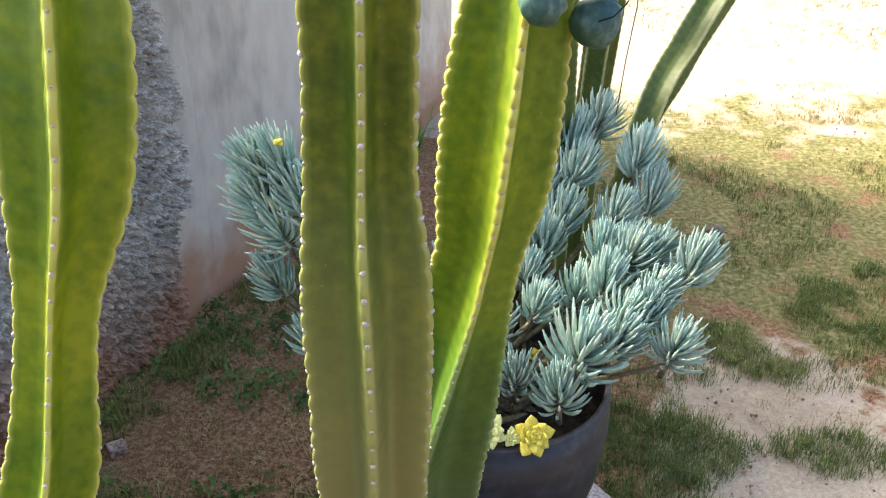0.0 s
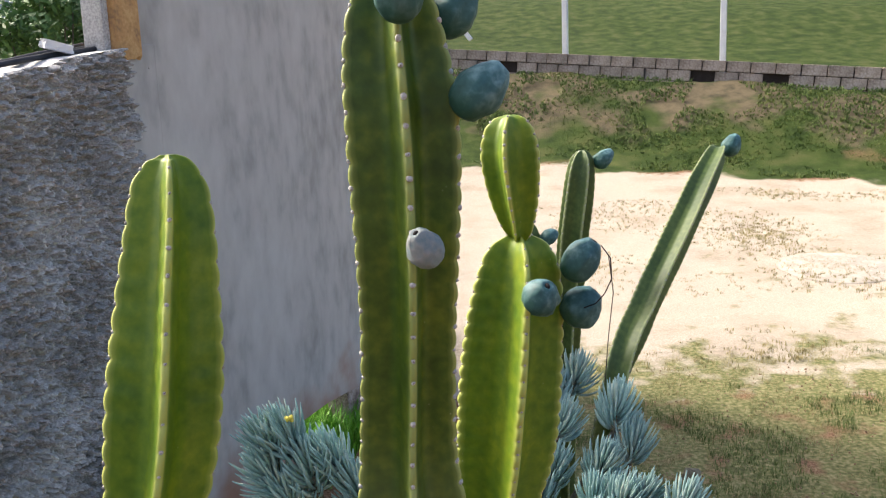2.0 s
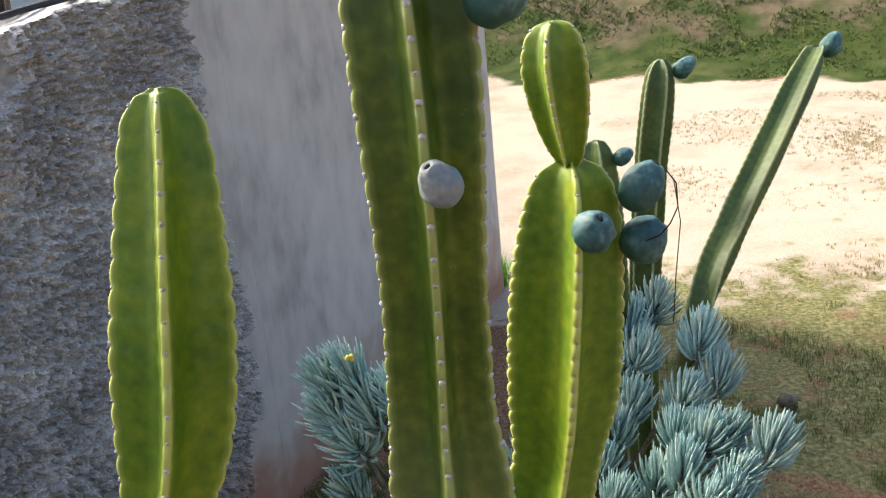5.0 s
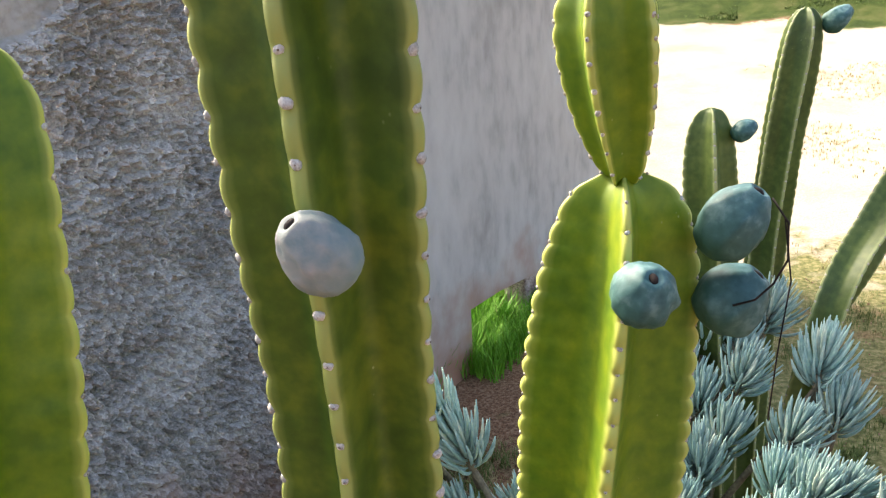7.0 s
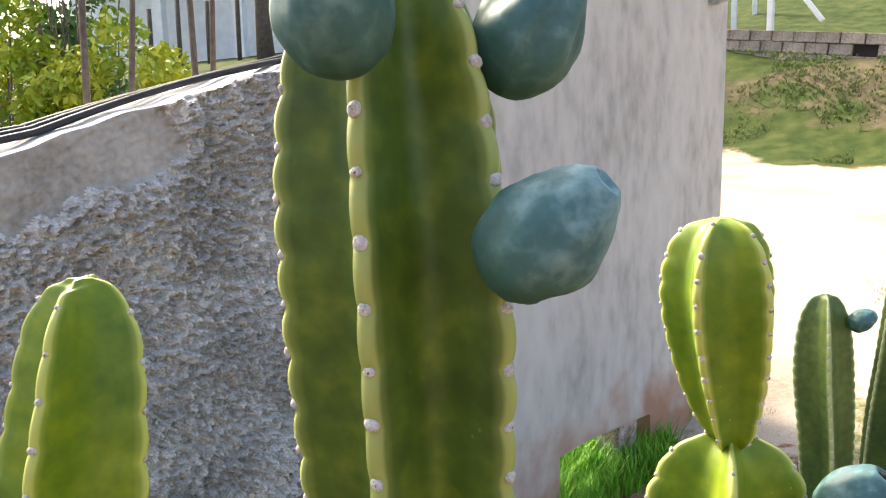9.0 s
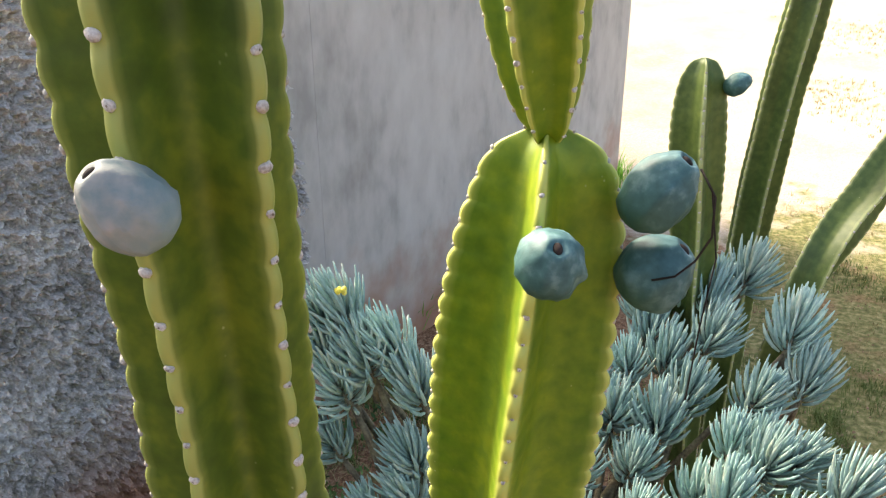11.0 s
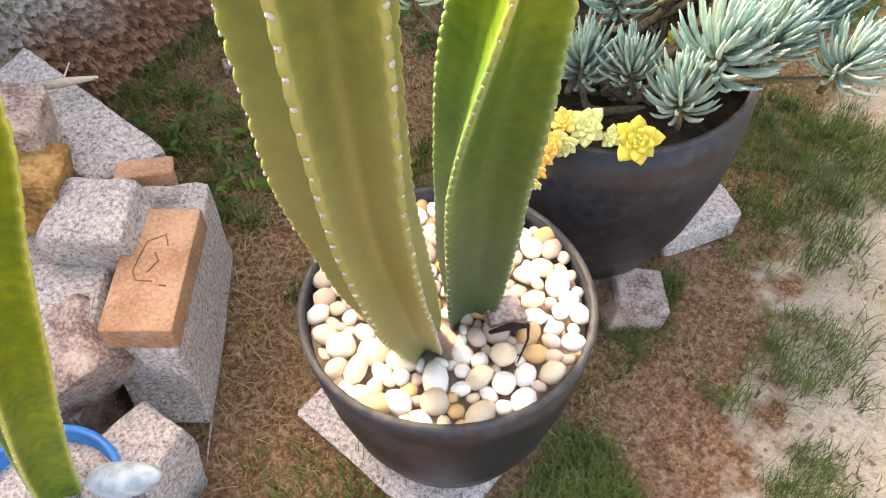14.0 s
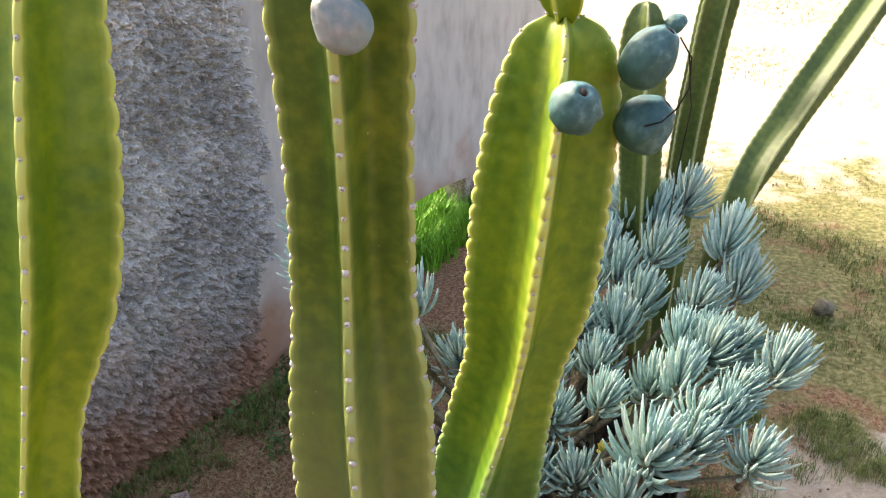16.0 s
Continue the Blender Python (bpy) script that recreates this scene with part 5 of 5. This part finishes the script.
for x, y, w, h, mt, sd in ((-3.05, 4.2, 0.30, 1.95, M_SHRUB, 61), (-3.5, 4.3, 0.35, 2.1, M_SHRUB, 62), (-4.0, 4.6, 0.35, 3.0, M_SHRUB_DARK, 63), (-4.25, 4.2, 0.45, 2.3, M_SHRUB, 64), (-6.2, 6.4, 0.7, 3.4, M_SHRUB_DARK, 65), (-2.75, 6.3, 0.35, 2.75, M_SHRUB_DARK, 66), (-2.3, 6.6, 0.3, 2.5, M_SHRUB_DARK, 67), (-3.2, 6.9, 0.3, 2.5, M_SHRUB_DARK, 68)):
    shrub((x, y, -0.02), clumps(random.Random(sd), w, h, 22, 0.20, 260), mt, "leafy shrub with yellow-green young leaves behind the wall" if mt is M_SHRUB else "dark green leafy shrub behind the wall", 0.034, sd)
rnd = random.Random(77)
tree_clumps = [((rnd.uniform(-1.1, 1.1), rnd.uniform(-0.9, 0.9), rnd.uniform(1.5, 2.8)), (0.40, 0.40, 0.24), 190) for _ in range(14)]
shrub((-6.05, 10.0, ground_z(-6.05, 10.0) - 0.05), tree_clumps, M_SHRUB_DARK, "small garden tree with a forked trunk", 0.07, 78, name="tree")
for x, y, h, sd in ((-19, 24, 5.6, 131), (-15.2, 26, 6.2, 132), (-11.6, 25, 5.2, 133), (-8.6, 24, 4.6, 134), (-6.0, 22.5, 3.6, 135)):
    rnd = random.Random(sd)
    crown = [((rnd.uniform(-1.9, 1.9), rnd.uniform(-1.0, 1.0), rnd.uniform(0.22, 1.0) * h), (rnd.uniform(0.7, 1.2), 0.8, rnd.uniform(0.5, 0.9)), 210) for _ in range(20)]
    shrub((x, y, ground_z(x, y) - 0.1), crown, M_SHRUB_DARK, "dense dark green tree at the garden's far edge", 0.17, sd, name="tree")
# garden rails beyond the wall
for k in range(5):
    bm = bmesh.new()
    x, y = -8.2 + 0.5 * k, 10.4
    zz = ground_z(x, y)
    tube(bm, [(x, y, zz - 0.05), (x + 0.02, y, zz + 0.85 + 0.1 * (k % 2))], 0.035, 6)
    tagged(part("wooden_stake", bm, M_BARK, None), "weathered wooden stake of a garden rail", "stake", "garden rail")
# thin sticks and dry stems by the pilaster
for k, (s, o, h, ln) in enumerate(((0.30, -0.45, 2.6, 0.1), (0.62, -0.35, 2.7, -0.02), (0.70, -0.5, 2.5, 0.12), (0.15, -0.5, 2.5, -0.1), (0.45, -0.6, 2.4, 0.2))):
    bm = bmesh.new()
    p = on_wall(s, -0.02, o)
    tube(bm, [p, p + Vector((ln * 0.3, 0.02, h * 0.5)), p + Vector((ln, 0.03, h))], [0.014, 0.011, 0.007], 6)
    tagged(part("dry_stick", bm, M_BARK, None, smooth=True), "thin dry stick standing behind the wall", "stick", "sticks behind the wall")
# small square rail
bm = bmesh.new()
p = on_wall(-0.1, 0, -0.8)
tube(bm, [p + Vector((0, 0, -0.02)), p + Vector((0, 0, 1.86)), p + Vector((-0.5, 0.05, 1.86))], 0.014, 8)
tagged(part("pipe_rail", bm, M_WHITE, None), "white pipe rail standing behind the wall", "rail")

# ---- grass and weeds ----
def blades(name, spots, mat, label, lo, hi, width, seed, per=7, lean=0.5):
    rnd = random.Random(seed)
    verts, faces = [], []
    for x, y, z in spots:
        for _ in range(per):
            a = rnd.uniform(0, 2 * math.pi)
            h = rnd.uniform(lo, hi)
            l = rnd.uniform(0.1, lean) * h * 1.6
            bx, by = x + rnd.gauss(0, 0.012), y + rnd.gauss(0, 0.012)
            dx, dy = math.cos(a), math.sin(a)
            w = width * rnd.uniform(0.6, 1.2)
            i = len(verts)
            verts += [(bx - dy * w, by + dx * w, z - 0.006), (bx + dy * w, by - dx * w, z - 0.006), (bx + dx * l * 0.35 - dy * w * 0.8, by + dy * l * 0.35 + dx * w * 0.8, z + h * 0.6), (bx + dx * l * 0.35 + dy * w * 0.8, by + dy * l * 0.35 - dx * w * 0.8, z + h * 0.6), (bx + dx * l, by + dy * l, z + h)]
            faces += [(i, i + 1, i + 3, i + 2), (i + 2, i + 3, i + 4)]
    me = bpy.data.meshes.new(name)
    me.from_pydata(verts, [], faces)
    me.materials.append(mat)
    return tagged(new(name, me), label, "grass", kind="stuff")


def scatter(n, x0, x1, y0, y1, seed, keep, scale=2.4):
    rnd = random.Random(seed)
    out = []
    while len(out) < n:
        x, y = rnd.uniform(x0, x1), rnd.uniform(y0, y1)
        if keep(x, y, noise.noise(Vector((x * scale, y * scale, seed))), rnd):
            out.append((x, y, ground_z(x, y) + 0.004))
    return out


def side(x, y):
    """Distance out from the wall's face."""
    return (Vector((x, y, 0)) - W0).dot(WN)


def clear(x, y):
    return (x - SMALL.x) ** 2 + (y - SMALL.y) ** 2 > 0.2**2 and (x - BIG.x) ** 2 + (y - BIG.y) ** 2 > 0.21**2


strip = lambda x, y: math.exp(-(((x - 0.95 - 0.12 * (y - 1.6)) / 0.38) ** 2)) * (0.4 < y < 2.2)
blades("fine_grass", scatter(5200, 0.15, 1.7, 0.5, 3.2, 111, lambda x, y, q, r: clear(x, y) and q > 0.08 + 0.25 * strip(x, y), 3.4), M_GRASS, "fine short green grass in patches on the sand", 0.010, 0.030, 0.0009, 112, 8, 1.1)
blades("grass", scatter(5200, 0.2, 3.4, 0.7, 4.9, 81, lambda x, y, q, r: clear(x, y) and q > 0.0 + 0.42 * strip(x, y) + 0.5 * max(0, y + 0.1 * x - 4.0) and y < 4.0 + 0.3 * x), M_GRASS, "short patchy green grass on sandy soil", 0.010, 0.034, 0.0011, 82, 7, 0.9)
blades("dry_grass", scatter(4200, 0.15, 3.4, 0.7, 4.9, 83, lambda x, y, q, r: clear(x, y) and q > -0.2 + 0.25 * strip(x, y) + 0.4 * max(0, y + 0.1 * x - 4.2), 3.1), M_GRASS_DRY, "straw-coloured dry grass among the green", 0.006, 0.024, 0.0010, 84, 6, 1.4)
blades("weeds", scatter(850, -1.1, 0.15, 0.75, 2.9, 85, lambda x, y, q, r: clear(x, y) and side(x, y) > 0.05 and (q > 0.12 or side(x, y) < 0.25 and q > -0.1), 3.5), M_GRASS, "tufts of weeds along the wall's foot", 0.015, 0.05, 0.0018, 86, 10, 1.0)
blades("straw", scatter(4200, -1.1, 0.3, 0.75, 2.9, 87, lambda x, y, q, r: clear(x, y) and side(x, y) > 0.05, 3.5), M_GRASS_DRY, "dry straw litter on the bare soil", 0.004, 0.02, 0.0013, 88, 4, 2.5)
blades("bright_grass", scatter(1500, -1.2, 0.2, 3.0, 5.2, 89, lambda x, y, q, r: side(x, y) < -0.02 and side(x, y) > -1.2, 1.0), M_GRASS_BRIGHT, "bright green grass seen through the wall's opening", 0.08, 0.2, 0.003, 90, 8)
blades("bright_grass", scatter(260, -0.75, -0.2, 3.35, 4.3, 99, lambda x, y, q, r: -0.05 < side(x, y) < 0.14, 1.0), M_GRASS_BRIGHT, "bright green grass growing through the wall's opening", 0.06, 0.16, 0.003, 100, 8)
blades("short_grass", scatter(1500, 0.12, 0.85, 0.45, 1.7, 101, lambda x, y, q, r: clear(x, y) and q > -0.02 + 0.5 * strip(x, y), 3.0), M_GRASS, "short dark green grass beside the planters", 0.010, 0.035, 0.0011, 102, 8, 1.0)
blades("grass_by_planter", scatter(160, 0.38, 0.75, 1.15, 2.1, 91, lambda x, y, q, r: clear(x, y) and q > -0.05, 4.0), M_GRASS, "longer green grass beside the large planter", 0.02, 0.06, 0.0013, 92, 10, 0.9)
blades("track_tufts", scatter(4200, 0.6, 7.5, 4.6, 10.5, 93, lambda x, y, q, r: q + 0.55 * r.random() ** 2 > 0.38 + 0.02 * y - 0.06 * (x > 2), 0.8), M_GRASS_DRY, "thin dry tufts on the sandy track", 0.008, 0.025, 0.002, 94, 6, 1.2)
blades("bank_grass", scatter(13000, -3.0, 12.0, 8.5, 17.0, 95, lambda x, y, q, r: 13.5 < y + 0.45 * x < 16.7 and q > -0.25, 0.9), M_GRASS, "rough grass on the bank", 0.02, 0.055, 0.006, 96, 5, 1.0)

# leafy weeds along the wall
weed = bmesh.new()
rnd = random.Random(33)
for x, y, z in scatter(110, -1.05, -0.1, 1.1, 2.7, 97, lambda x, y, q, r: 0.03 < side(x, y) < 0.7 and q > 0.0 and clear(x, y), 3.0):
    leaf_cloud(weed, (x, y, z + 0.02), (0.04, 0.04, 0.025), 14, 0.014, rnd)
tagged(part("leafy_weeds", weed, M_SHRUB_DARK, None), "small leafy green weeds on the soil", "weeds", kind="stuff")
# loose gravel and crumbs of earth
def crumbs(name, spots, mat, label, lo, hi, seed):
    rnd = random.Random(seed)
    verts, faces = [], []
    for x, y, z in spots:
        r = rnd.uniform(lo, hi) * rnd.uniform(0.5, 1.0)
        turn = pose(x, y, z, rnd.uniform(0, 90), rnd.uniform(0, 90), rnd.uniform(0, 90))
        i = len(verts)
        for d in ((1, 0, 0), (-1, 0, 0), (0, 1, 0), (0, -1, 0), (0, 0, 1), (0, 0, -1)):
            verts.append(turn @ (Vector(d) * r * rnd.uniform(0.6, 1.2)))
        faces += [(i + a, i + b, i + c) if flip else (i + b, i + a, i + c) for a, b, c, flip in ((0, 2, 4, 1), (2, 1, 4, 1), (1, 3, 4, 1), (3, 0, 4, 1), (0, 2, 5, 0), (2, 1, 5, 0), (1, 3, 5, 0), (3, 0, 5, 0))]
    me = bpy.data.meshes.new(name)
    me.from_pydata(verts, [], faces)
    me.materials.append(mat)
    return tagged(new(name, me), label, "gravel", kind="stuff")


crumbs("loose_gravel", scatter(3200, -1.1, 0.9, 0.6, 2.9, 98, lambda x, y, q, r: clear(x, y) and side(x, y) > 0.02, 2.0), M_CRUMB, "loose reddish gravel and crumbs on the soil", 0.003, 0.010, 121)
crumbs("sand_grit", scatter(2600, 0.3, 2.6, 0.3, 4.6, 122, lambda x, y, q, r: clear(x, y), 2.0), M_CRUMB, "grit and bits of earth on the sand", 0.002, 0.009, 123)
